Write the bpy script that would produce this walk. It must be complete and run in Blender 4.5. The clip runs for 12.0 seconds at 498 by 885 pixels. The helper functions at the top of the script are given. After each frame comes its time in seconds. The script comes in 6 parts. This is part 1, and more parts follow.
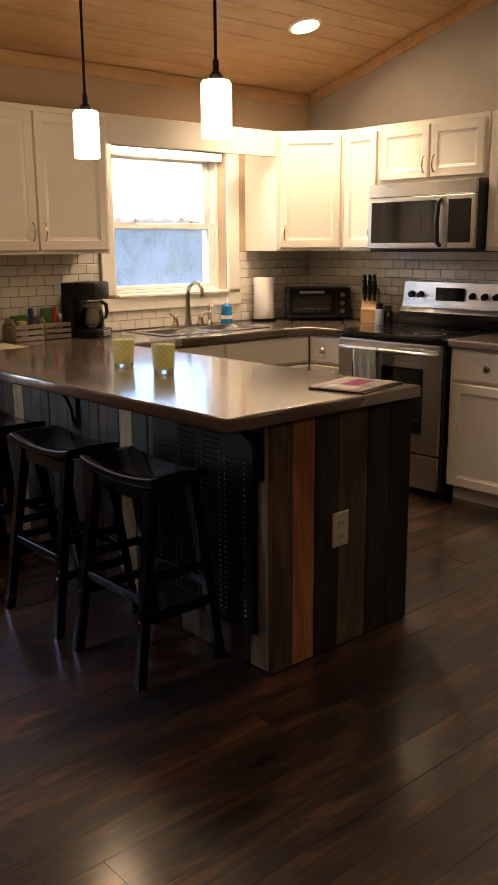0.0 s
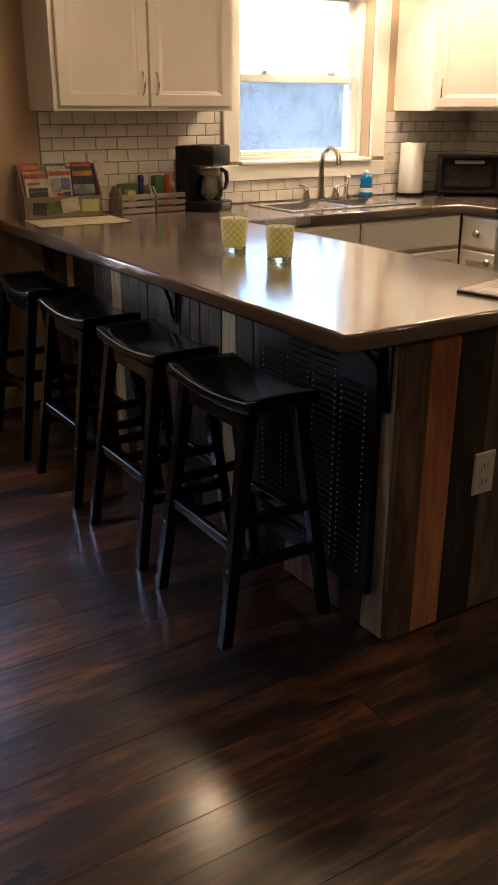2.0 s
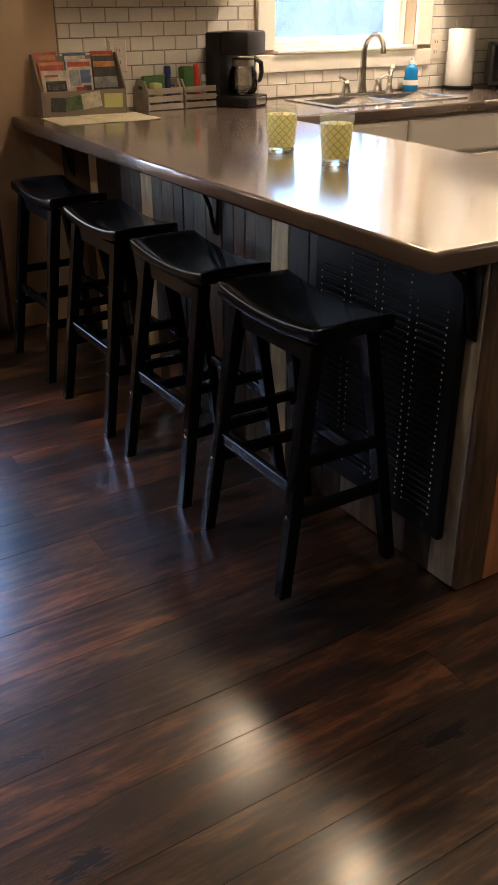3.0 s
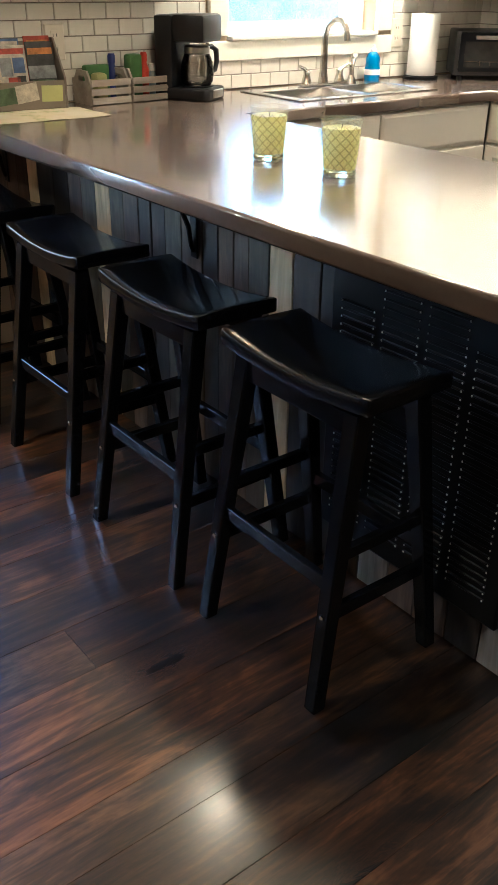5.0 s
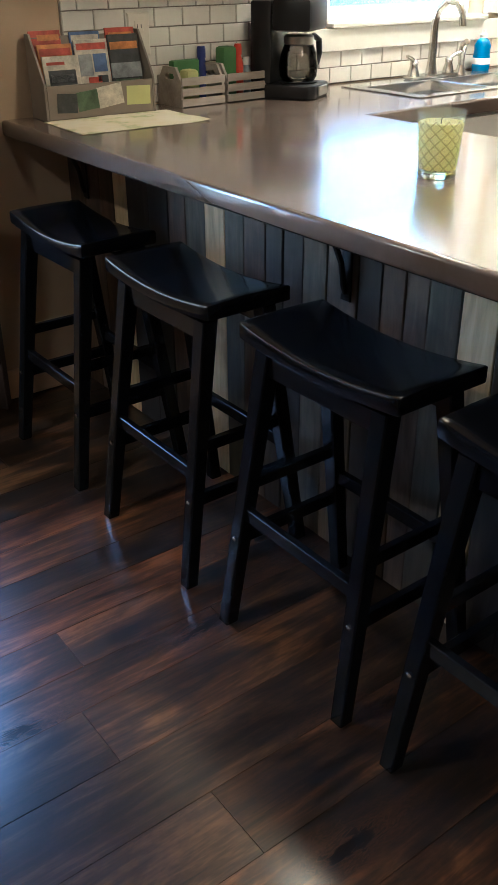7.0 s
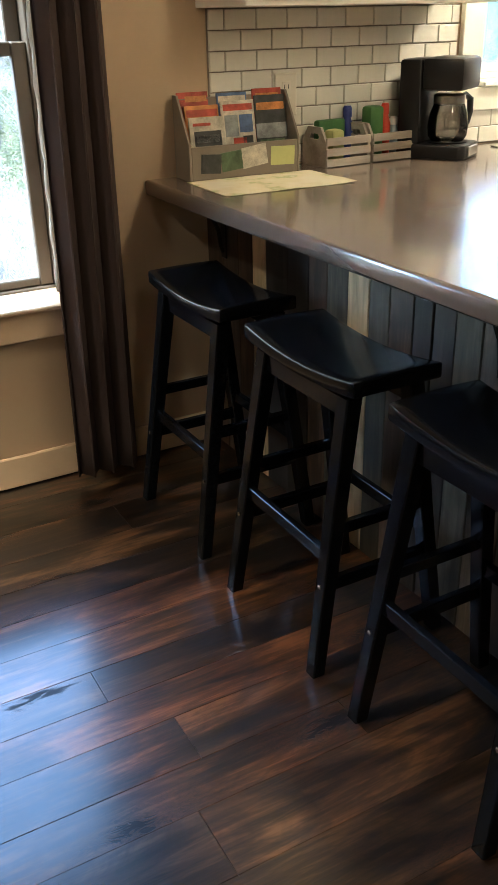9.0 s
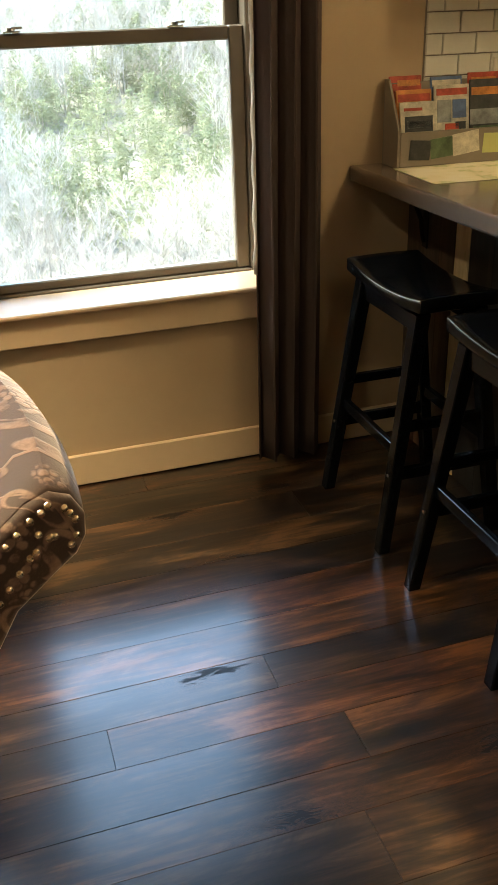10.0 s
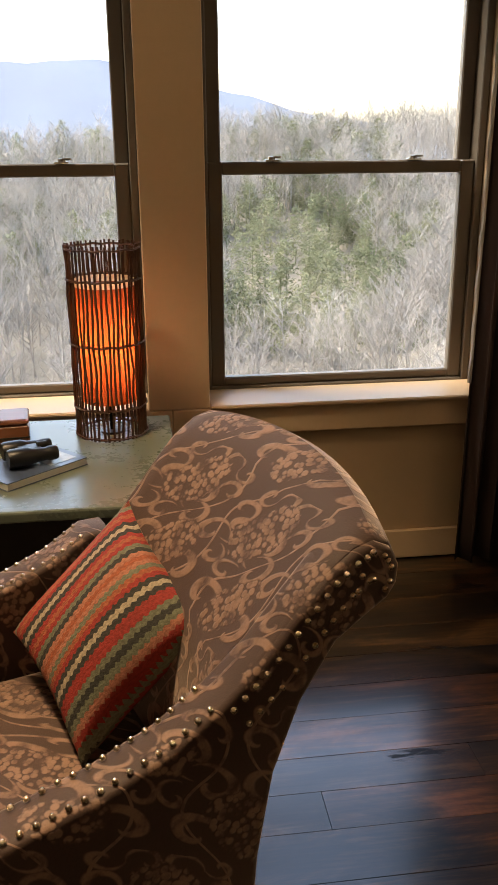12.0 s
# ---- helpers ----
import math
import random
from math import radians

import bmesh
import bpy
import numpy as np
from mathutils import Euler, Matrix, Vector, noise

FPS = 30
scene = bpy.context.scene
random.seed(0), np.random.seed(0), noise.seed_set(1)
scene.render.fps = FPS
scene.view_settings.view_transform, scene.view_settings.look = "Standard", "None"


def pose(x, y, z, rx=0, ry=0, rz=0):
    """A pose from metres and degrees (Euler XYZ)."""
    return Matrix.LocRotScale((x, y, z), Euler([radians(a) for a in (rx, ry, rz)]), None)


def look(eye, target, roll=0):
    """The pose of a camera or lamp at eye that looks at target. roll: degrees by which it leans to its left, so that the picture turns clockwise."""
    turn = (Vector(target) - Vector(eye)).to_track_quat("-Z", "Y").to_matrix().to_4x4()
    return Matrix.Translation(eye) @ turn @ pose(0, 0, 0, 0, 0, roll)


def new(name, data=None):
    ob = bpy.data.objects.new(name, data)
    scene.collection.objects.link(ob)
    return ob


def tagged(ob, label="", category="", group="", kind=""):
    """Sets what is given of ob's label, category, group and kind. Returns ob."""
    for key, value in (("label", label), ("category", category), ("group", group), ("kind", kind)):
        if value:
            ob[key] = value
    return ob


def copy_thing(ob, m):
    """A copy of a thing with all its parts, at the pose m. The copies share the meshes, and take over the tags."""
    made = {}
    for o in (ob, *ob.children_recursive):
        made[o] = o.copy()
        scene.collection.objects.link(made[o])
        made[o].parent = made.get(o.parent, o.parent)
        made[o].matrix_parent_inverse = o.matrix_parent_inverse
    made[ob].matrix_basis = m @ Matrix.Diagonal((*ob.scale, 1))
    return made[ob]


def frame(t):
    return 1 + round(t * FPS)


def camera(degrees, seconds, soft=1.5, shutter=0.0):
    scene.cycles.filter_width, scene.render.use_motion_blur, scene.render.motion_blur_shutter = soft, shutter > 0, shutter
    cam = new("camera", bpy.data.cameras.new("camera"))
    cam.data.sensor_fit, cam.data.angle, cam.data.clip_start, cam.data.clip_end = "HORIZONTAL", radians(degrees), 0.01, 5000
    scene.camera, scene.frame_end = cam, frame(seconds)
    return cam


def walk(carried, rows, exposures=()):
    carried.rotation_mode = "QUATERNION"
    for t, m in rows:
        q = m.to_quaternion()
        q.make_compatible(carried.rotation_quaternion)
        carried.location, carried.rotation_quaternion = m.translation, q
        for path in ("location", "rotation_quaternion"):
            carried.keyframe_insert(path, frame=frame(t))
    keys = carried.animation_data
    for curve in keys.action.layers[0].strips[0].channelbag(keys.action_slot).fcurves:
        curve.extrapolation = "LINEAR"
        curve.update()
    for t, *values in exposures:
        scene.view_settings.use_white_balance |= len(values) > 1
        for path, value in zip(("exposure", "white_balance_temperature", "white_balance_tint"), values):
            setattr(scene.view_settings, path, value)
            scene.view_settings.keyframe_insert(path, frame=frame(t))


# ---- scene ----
cam = camera(31.7, 12.0)
PATH = [
    (0, (0.782, 0.021, 1.425), (2.081, 1.477, 0.984), -0.4),
    (0.5, (0.865, 0.126, 1.424), (2.114, 1.62, 0.967), -0.0),
    (1, (0.911, 0.191, 1.42), (2.116, 1.701, 0.903), -0.1),
    (1.5, (1.037, 0.302, 1.398), (2.143, 1.848, 0.778), -0.6),
    (2, (1.201, 0.445, 1.409), (2.206, 2.018, 0.69), 0.2),
    (2.5, (1.252, 0.553, 1.39), (2.182, 2.113, 0.551), 0.3),
    (2.7, (1.241, 0.627, 1.377), (2.161, 2.169, 0.496), 0.1),
    (4.3, (1.215, 1.073, 1.364), (2.314, 2.466, 0.441), 0.4),
    (4.5, (1.242, 1.124, 1.372), (2.344, 2.527, 0.468), 0.6),
    (5, (1.303, 1.24, 1.367), (2.392, 2.626, 0.424), 0.8),
    (5.5, (1.311, 1.378, 1.349), (2.419, 2.73, 0.377), 0.5),
    (6, (1.304, 1.591, 1.351), (2.448, 2.897, 0.358), -0.5),
    (6.5, (1.308, 1.725, 1.338), (2.441, 3.028, 0.329), -0.1),
    (7, (1.358, 1.842, 1.341), (2.406, 3.245, 0.375), -0.4),
    (7.2, (1.361, 1.898, 1.355), (2.405, 3.318, 0.41), 0.1),
    (8.8, (1.39, 1.987, 1.357), (2.322, 3.53, 0.491), -0.9),
    (9, (1.386, 1.989, 1.356), (2.249, 3.567, 0.482), -1.3),
    (9.5, (1.363, 2.021, 1.347), (2.042, 3.678, 0.456), -1.9),
    (10, (1.341, 2.037, 1.349), (1.859, 3.752, 0.46), -2.0),
    (10.5, (1.295, 2.039, 1.356), (1.724, 3.785, 0.478), -1.2),
    (11, (1.216, 2.005, 1.363), (1.566, 3.782, 0.514), -0.8),
    (11.5, (1.137, 1.947, 1.375), (1.404, 3.773, 0.604), -0.5),
    (12, (1.077, 1.901, 1.376), (1.321, 3.774, 0.719), -0.4),
]
EXPOSURES = [(0.0, 3.03, 6700, 17), (2.5, 3.42, 6300, 16), (4.5, 4.4, 5200, 4), (5.5, 4.22, 5050, 3), (7.0, 4.2, 4800, 2), (9.0, 4.37, 5400, -1), (9.5, 4.47, 6600, -5), (10.0, 4.05, 6800, -5), (10.5, 3.7, 7400, 7), (11.0, 3.38, 7900, 14), (11.6, 3.2, 7800, 13), (12.0, 2.78, 7700, 11)]
walk(cam, [(t, look(eye, target, roll)) for t, eye, target, roll in PATH], EXPOSURES)

# ---- world, sun, large lights ----
world = bpy.data.worlds.new("overcast_sky")
scene.world = world
world.use_nodes = True
wn = world.node_tree.nodes
sky = wn.new("ShaderNodeTexSky")
sky.sky_type, sky.sun_disc = "NISHITA", False
sky.sun_elevation, sky.sun_rotation = radians(53.6), radians(-76)
sky.dust_density, sky.ozone_density = 1.5, 1.0
world.node_tree.links.new(sky.outputs[0], wn["Background"].inputs[0])
wn["Background"].inputs[1].default_value = 0.15

sun_data = bpy.data.lights.new("sun", "SUN")
sun_data.energy, sun_data.angle, sun_data.color = 1.45, radians(28), (1.0, 0.96, 0.9)
sun_ob = new("sun", sun_data)
sun_ob.matrix_world = look((-33, 8, 46), (0, 0, 0))

WARM = (1.0, 0.76, 0.50)


# ---- materials ----
def nodes_of(name):
    m = bpy.data.materials.new(name)
    m.use_nodes = True
    nt = m.node_tree
    return m, nt, nt.nodes["Principled BSDF"]


def mapped(nt, coord="pos", scale=(1, 1, 1), per_object=0.0):
    """World position or object coordinates, scaled, shifted by each object's random number."""
    if coord == "pos":
        src = nt.nodes.new("ShaderNodeNewGeometry").outputs["Position"]
    else:
        src = nt.nodes.new("ShaderNodeTexCoord").outputs["Object"]
    mp = nt.nodes.new("ShaderNodeMapping")
    mp.inputs["Scale"].default_value = scale
    nt.links.new(src, mp.inputs["Vector"])
    out = mp.outputs[0]
    if per_object:
        rnd = nt.nodes.new("ShaderNodeObjectInfo").outputs["Random"]
        mul = nt.nodes.new("ShaderNodeMath")
        mul.operation = "MULTIPLY"
        mul.inputs[1].default_value = per_object
        nt.links.new(rnd, mul.inputs[0])
        add = nt.nodes.new("ShaderNodeVectorMath")
        add.operation = "ADD"
        nt.links.new(out, add.inputs[0])
        nt.links.new(mul.outputs[0], add.inputs[1])
        out = add.outputs[0]
    return out


def noise_of(nt, vec, scale, detail=4.0, rough=0.55, distort=0.0):
    n = nt.nodes.new("ShaderNodeTexNoise")
    n.inputs["Scale"].default_value, n.inputs["Detail"].default_value = scale, detail
    n.inputs["Roughness"].default_value, n.inputs["Distortion"].default_value = rough, distort
    nt.links.new(vec, n.inputs["Vector"])
    return n.outputs["Fac"]


def ramp_of(nt, fac, stops, mode="LINEAR"):
    r = nt.nodes.new("ShaderNodeValToRGB")
    r.color_ramp.interpolation = mode
    e = r.color_ramp.elements
    while len(e) < len(stops):
        e.new(0.5)
    for el, (p, c) in zip(e, stops):
        el.position = p
        el.color = (*c, 1) if len(c) == 3 else c
    nt.links.new(fac, r.inputs[0])
    return r.outputs[0]


def mix_of(nt, fac, a, b, mode="MIX"):
    m = nt.nodes.new("ShaderNodeMix")
    m.data_type, m.blend_type = "RGBA", mode
    for sock, v in ((m.inputs[0], fac), (m.inputs[6], a), (m.inputs[7], b)):
        if isinstance(v, (int, float)):
            sock.default_value = v
        elif isinstance(v, tuple):
            sock.default_value = (*v, 1)
        else:
            nt.links.new(v, sock)
    return m.outputs[2]


def calc(nt, op, a, b=0.0):
    m = nt.nodes.new("ShaderNodeMath")
    m.operation = op
    for sock, v in zip(m.inputs, (a, b)):
        if isinstance(v, (int, float)):
            sock.default_value = v
        else:
            nt.links.new(v, sock)
    return m.outputs[0]


def bump_of(nt, p, height, strength, dist=0.002):
    b = nt.nodes.new("ShaderNodeBump")
    b.inputs["Strength"].default_value, b.inputs["Distance"].default_value = strength, dist
    nt.links.new(height, b.inputs["Height"])
    nt.links.new(b.outputs[0], p.inputs["Normal"])


def surf(name, c, vary=0.12, scale=6.0, rough=0.5, metal=0.0, bump=0.15, coord="pos", stretch=(1, 1, 1), per_object=0.0,
         spec=0.5, coat=0.0, rvar=1.0):
    """A plain surface with variation at two scales in colour, gloss and relief."""
    m, nt, p = nodes_of(name)
    v = mapped(nt, coord, stretch, per_object)
    big, fine = noise_of(nt, v, scale, 3), noise_of(nt, v, scale * 14, 4)
    mixed = calc(nt, "ADD", calc(nt, "MULTIPLY", big, 0.65), calc(nt, "MULTIPLY", fine, 0.35))
    lo, hi = tuple(x * (1 - vary) for x in c), tuple(min(1, x * (1 + vary)) for x in c)
    nt.links.new(ramp_of(nt, mixed, [(0.3, lo), (0.7, hi)]), p.inputs["Base Color"])
    r = nt.nodes.new("ShaderNodeMapRange")
    r.inputs["To Min"].default_value, r.inputs["To Max"].default_value = max(0.02, rough * (1 - 0.15 * rvar)), min(1, rough * (1 + 0.2 * rvar))
    nt.links.new(mixed, r.inputs["Value"])
    nt.links.new(r.outputs[0], p.inputs["Roughness"])
    p.inputs["Metallic"].default_value = metal
    p.inputs["Specular IOR Level"].default_value = spec
    p.inputs["Coat Weight"].default_value, p.inputs["Coat Roughness"].default_value = coat, 0.12
    if bump:
        bump_of(nt, p, fine, bump)
    return m


def glow(name, c, strength):
    m, nt, p = nodes_of(name)
    p.inputs["Base Color"].default_value = (*c, 1)
    p.inputs["Emission Color"].default_value = (*c, 1)
    p.inputs["Emission Strength"].default_value = strength
    return m


def pane_glass(name, tint=(1, 1, 1), mesh=0.0, ior=1.3):
    m = bpy.data.materials.new(name)
    m.use_nodes = True
    nt = m.node_tree
    nt.nodes.remove(nt.nodes["Principled BSDF"])
    clear, gloss = nt.nodes.new("ShaderNodeBsdfTransparent"), nt.nodes.new("ShaderNodeBsdfGlossy")
    clear.inputs[0].default_value = (*tint, 1)
    gloss.inputs["Roughness"].default_value = 0.02
    fr, mx = nt.nodes.new("ShaderNodeFresnel"), nt.nodes.new("ShaderNodeMixShader")
    fr.inputs[0].default_value = ior
    nt.links.new(fr.outputs[0], mx.inputs[0])
    nt.links.new(clear.outputs[0], mx.inputs[1])
    nt.links.new(gloss.outputs[0], mx.inputs[2])
    out = mx.outputs[0]
    if mesh:
        wire, m2 = nt.nodes.new("ShaderNodeBsdfTranslucent"), nt.nodes.new("ShaderNodeMixShader")
        wire.inputs[0].default_value = (0.78, 0.86, 0.92, 1)
        m2.inputs[0].default_value = mesh
        nt.links.new(out, m2.inputs[1])
        nt.links.new(wire.outputs[0], m2.inputs[2])
        out = m2.outputs[0]
    nt.links.new(out, nt.nodes["Material Output"].inputs[0])
    return m


def wood(name, dark, mid, light, along="x", scale=1.0, rough=0.4, per_object=37.0, tint=0.5, knots=0.0, bump=0.25, coord="pos",
         coat=0.0, spec=0.5, contrast=1.0, stain=0.0, fibre=0.10, coat_rough=0.27):
    """Boards with grain along one axis, knots, and a tone of its own for each board."""
    m, nt, p = nodes_of(name)
    k = {"x": (fibre, 1, 1), "y": (1, fibre, 1), "z": (1, 1, fibre)}[along]
    v = mapped(nt, coord, tuple(scale * a for a in k), per_object)
    soft = mapped(nt, coord, tuple(scale * (0.35 if a < 1 else 1) for a in k), per_object)
    grain = noise_of(nt, v, 42, 6, 0.62, 0.6)
    cloud = noise_of(nt, soft, 5.5, 4, 0.6, 1.2)
    tone = calc(nt, "ADD", calc(nt, "MULTIPLY", grain, 0.42), calc(nt, "MULTIPLY", cloud, 0.58))
    col = ramp_of(nt, tone, [(0.5 - 0.18 * contrast, dark), (0.5, mid), (0.5 + 0.18 * contrast, light)])
    rnd = nt.nodes.new("ShaderNodeObjectInfo").outputs["Random"]
    if per_object:
        own = ramp_of(nt, rnd, [(0.0, (1 - tint,) * 3), (0.5, (1, 1, 1)), (1.0, (1 + tint, 1 + tint * 0.85, 1 + tint * 0.7))])
        col = mix_of(nt, 1.0, col, own, "MULTIPLY")
    if stain:
        dark_patch = ramp_of(nt, noise_of(nt, soft, 2.7, 4, 0.62, 1.6), [(0.52, (0, 0, 0)), (0.66, (1, 1, 1))])
        col = mix_of(nt, calc(nt, "MULTIPLY", dark_patch, stain), col, tuple(x * 0.9 for x in dark))
    if knots:
        vo = nt.nodes.new("ShaderNodeTexVoronoi")
        vo.inputs["Scale"].default_value = 3.2
        nt.links.new(soft, vo.inputs["Vector"])
        wob = calc(nt, "ADD", vo.outputs["Distance"], calc(nt, "MULTIPLY", noise_of(nt, soft, 14, 3), 0.16))
        spot = ramp_of(nt, wob, [(0.17, (1, 1, 1)), (0.25, (0, 0, 0))])
        col = mix_of(nt, calc(nt, "MULTIPLY", spot, knots), col, tuple(x * 0.25 for x in dark))
    nt.links.new(col, p.inputs["Base Color"])
    r = nt.nodes.new("ShaderNodeMapRange")
    r.inputs["To Min"].default_value, r.inputs["To Max"].default_value = rough * 0.8, rough * 1.3
    nt.links.new(cloud, r.inputs["Value"])
    nt.links.new(r.outputs[0], p.inputs["Roughness"])
    p.inputs["Coat Weight"].default_value, p.inputs["Coat Roughness"].default_value = coat, coat_rough
    p.inputs["Specular IOR Level"].default_value = spec
    bump_of(nt, p, tone, bump, 0.0015)
    return m


def floor_wood():
    """Dark-stained character boards: fine grain, mottled stain, blue-grey and red-brown boards, cracked knots with ringed halos."""
    m, nt, p = nodes_of("dark_walnut_floor")
    fine = mapped(nt, "pos", (0.08, 1, 1), 37.0)
    soft = mapped(nt, "pos", (0.30, 1, 1), 37.0)
    grain = noise_of(nt, fine, 75, 5, 0.6, 0.5)
    bands = noise_of(nt, fine, 16, 4, 0.6, 1.4)
    mottle = noise_of(nt, soft, 9, 5, 0.66, 0.8)
    tone = calc(nt, "ADD", calc(nt, "MULTIPLY", grain, 0.24), calc(nt, "ADD", calc(nt, "MULTIPLY", bands, 0.28), calc(nt, "MULTIPLY", mottle, 0.48)))
    col = ramp_of(nt, tone, [(0.40, (0.0022, 0.0018, 0.0016)), (0.46, (0.013, 0.0070, 0.0038)), (0.52, (0.040, 0.0190, 0.0080)), (0.60, (0.115, 0.054, 0.021))])
    rnd = nt.nodes.new("ShaderNodeObjectInfo").outputs["Random"]
    own = ramp_of(nt, rnd, [(0.0, (0.62, 0.66, 0.72)), (0.3, (0.85, 0.90, 0.98)), (0.55, (1.0, 0.95, 0.9)), (0.8, (1.3, 1.0, 0.78)), (1.0, (1.35, 1.2, 1.0))])
    col = mix_of(nt, 1.0, col, own, "MULTIPLY")
    blotch = ramp_of(nt, noise_of(nt, soft, 3.0, 5, 0.68, 1.4), [(0.50, (0, 0, 0)), (0.60, (1, 1, 1))])
    col = mix_of(nt, calc(nt, "MULTIPLY", blotch, 0.72), col, (0.0045, 0.0045, 0.0052))
    vk = nt.nodes.new("ShaderNodeTexVoronoi")
    vk.voronoi_dimensions = "2D"
    vk.inputs["Scale"].default_value = 4.2
    nt.links.new(soft, vk.inputs["Vector"])
    rag = calc(nt, "ADD", vk.outputs["Distance"], calc(nt, "MULTIPLY", calc(nt, "SUBTRACT", noise_of(nt, soft, 46, 4, 0.7, 1.6), 0.5), 0.42))
    halo = ramp_of(nt, rag, [(0.10, (1, 1, 1)), (0.27, (0, 0, 0))])
    rings = ramp_of(nt, calc(nt, "FRACT", calc(nt, "MULTIPLY", rag, 16.0)), [(0.0, (0, 0, 0)), (0.45, (1, 1, 1)), (0.9, (0, 0, 0))])
    core = ramp_of(nt, rag, [(0.05, (1, 1, 1)), (0.08, (0, 0, 0))])
    knot_col = mix_of(nt, rings, (0.0075, 0.0055, 0.0048), (0.062, 0.026, 0.012))
    col = mix_of(nt, calc(nt, "MULTIPLY", halo, 0.62), col, knot_col)
    col = mix_of(nt, calc(nt, "MULTIPLY", core, 0.97), col, (0.0014, 0.0013, 0.0014))
    nt.links.new(col, p.inputs["Base Color"])
    r = nt.nodes.new("ShaderNodeMapRange")
    r.inputs["To Min"].default_value, r.inputs["To Max"].default_value = 0.26, 0.50
    nt.links.new(mottle, r.inputs["Value"])
    nt.links.new(r.outputs[0], p.inputs["Roughness"])
    p.inputs["Specular IOR Level"].default_value, p.inputs["Coat IOR"].default_value = 0.4, 1.69
    nt.links.new(calc(nt, "MULTIPLY", calc(nt, "SUBTRACT", 1.0, core), calc(nt, "ADD", 0.6, calc(nt, "MULTIPLY", mottle, 0.75))), p.inputs["Coat Weight"])
    rc = nt.nodes.new("ShaderNodeMapRange")
    rc.inputs["To Min"].default_value, rc.inputs["To Max"].default_value = 0.13, 0.27
    nt.links.new(bands, rc.inputs["Value"])
    nt.links.new(rc.outputs[0], p.inputs["Coat Roughness"])
    bump_of(nt, p, calc(nt, "SUBTRACT", tone, calc(nt, "MULTIPLY", core, 0.5)), 0.35, 0.0016)
    return m


def damask():
    """Brown chenille with paler tapering scrolls, leaves and flower heads woven in."""
    m, nt, p = nodes_of("damask_chenille")
    v = mapped(nt, "obj")
    wob = nt.nodes.new("ShaderNodeTexNoise")
    wob.inputs["Scale"].default_value, wob.inputs["Detail"].default_value = 5.5, 1.0
    nt.links.new(v, wob.inputs["Vector"])
    bend = nt.nodes.new("ShaderNodeVectorMath")
    bend.operation = "MULTIPLY_ADD"
    bend.inputs[1].default_value = (0.035, 0.035, 0.035)
    nt.links.new(wob.outputs["Color"], bend.inputs[0])
    nt.links.new(v, bend.inputs[2])
    sep = nt.nodes.new("ShaderNodeSeparateXYZ")
    nt.links.new(bend.outputs[0], sep.inputs[0])
    X, Y, Zc = sep.outputs
    HALF, TALL = 0.105, 0.27
    a = calc(nt, "PINGPONG", calc(nt, "ADD", Y, calc(nt, "MULTIPLY", X, 0.9)), HALF)
    b = calc(nt, "MULTIPLY", calc(nt, "FRACT", calc(nt, "MULTIPLY", calc(nt, "SUBTRACT", Zc, calc(nt, "MULTIPLY", X, 0.55)), 1 / TALL)), TALL)

    def gate(x, lo, hi):
        r = nt.nodes.new("ShaderNodeMapRange")
        r.interpolation_type = "SMOOTHSTEP"
        nt.links.new(x, r.inputs["Value"])
        r.inputs["From Min"].default_value, r.inputs["From Max"].default_value = lo, hi
        return r.outputs[0]

    def scroll(cx, cy, r0, grow, turn, w, flip=1):
        """A spiral stroke, thick in its middle, thin at both ends."""
        dx, dy = calc(nt, "SUBTRACT", a, cx), calc(nt, "MULTIPLY", calc(nt, "SUBTRACT", b, cy), flip)
        c, s_ = math.cos(turn), math.sin(turn)
        ex = calc(nt, "ADD", calc(nt, "MULTIPLY", dx, c), calc(nt, "MULTIPLY", dy, s_))
        ey = calc(nt, "SUBTRACT", calc(nt, "MULTIPLY", dy, c), calc(nt, "MULTIPLY", dx, s_))
        th = calc(nt, "ARCTAN2", ey, ex)
        rad = calc(nt, "SQRT", calc(nt, "ADD", calc(nt, "MULTIPLY", ex, ex), calc(nt, "MULTIPLY", ey, ey)))
        off = calc(nt, "ABSOLUTE", calc(nt, "SUBTRACT", rad, calc(nt, "ADD", r0, calc(nt, "MULTIPLY", th, grow))))
        t1 = calc(nt, "MULTIPLY", th, 0.3183)
        thick = calc(nt, "MULTIPLY", calc(nt, "SUBTRACT", 1.0, calc(nt, "MULTIPLY", t1, t1)), w)
        return gate(calc(nt, "SUBTRACT", thick, off), -0.0024, 0.0024)

    strokes = [scroll(0.062, 0.040, 0.024, 0.0055, 0.6, 0.0085), scroll(0.034, 0.128, 0.021, 0.0050, 2.4, 0.0078, -1), scroll(0.082, 0.098, 0.015, 0.0040, -1.2, 0.0052),
               scroll(0.060, 0.172, 0.025, -0.0055, 1.5, 0.0090), scroll(0.026, 0.208, 0.017, 0.0042, -2.2, 0.0056, -1), scroll(0.084, 0.250, 0.015, 0.0038, 0.2, 0.0050),
               scroll(0.036, 0.252, 0.012, 0.0030, 2.9, 0.0044)]
    sway = calc(nt, "MULTIPLY", calc(nt, "SINE", calc(nt, "MULTIPLY", b, 2 * math.pi / TALL)), 0.030)
    stem = gate(calc(nt, "ABSOLUTE", calc(nt, "SUBTRACT", a, calc(nt, "ADD", sway, 0.043))), 0.0032, 0.0012)
    pat = stem
    for k in strokes:
        pat = calc(nt, "MAXIMUM", pat, k)

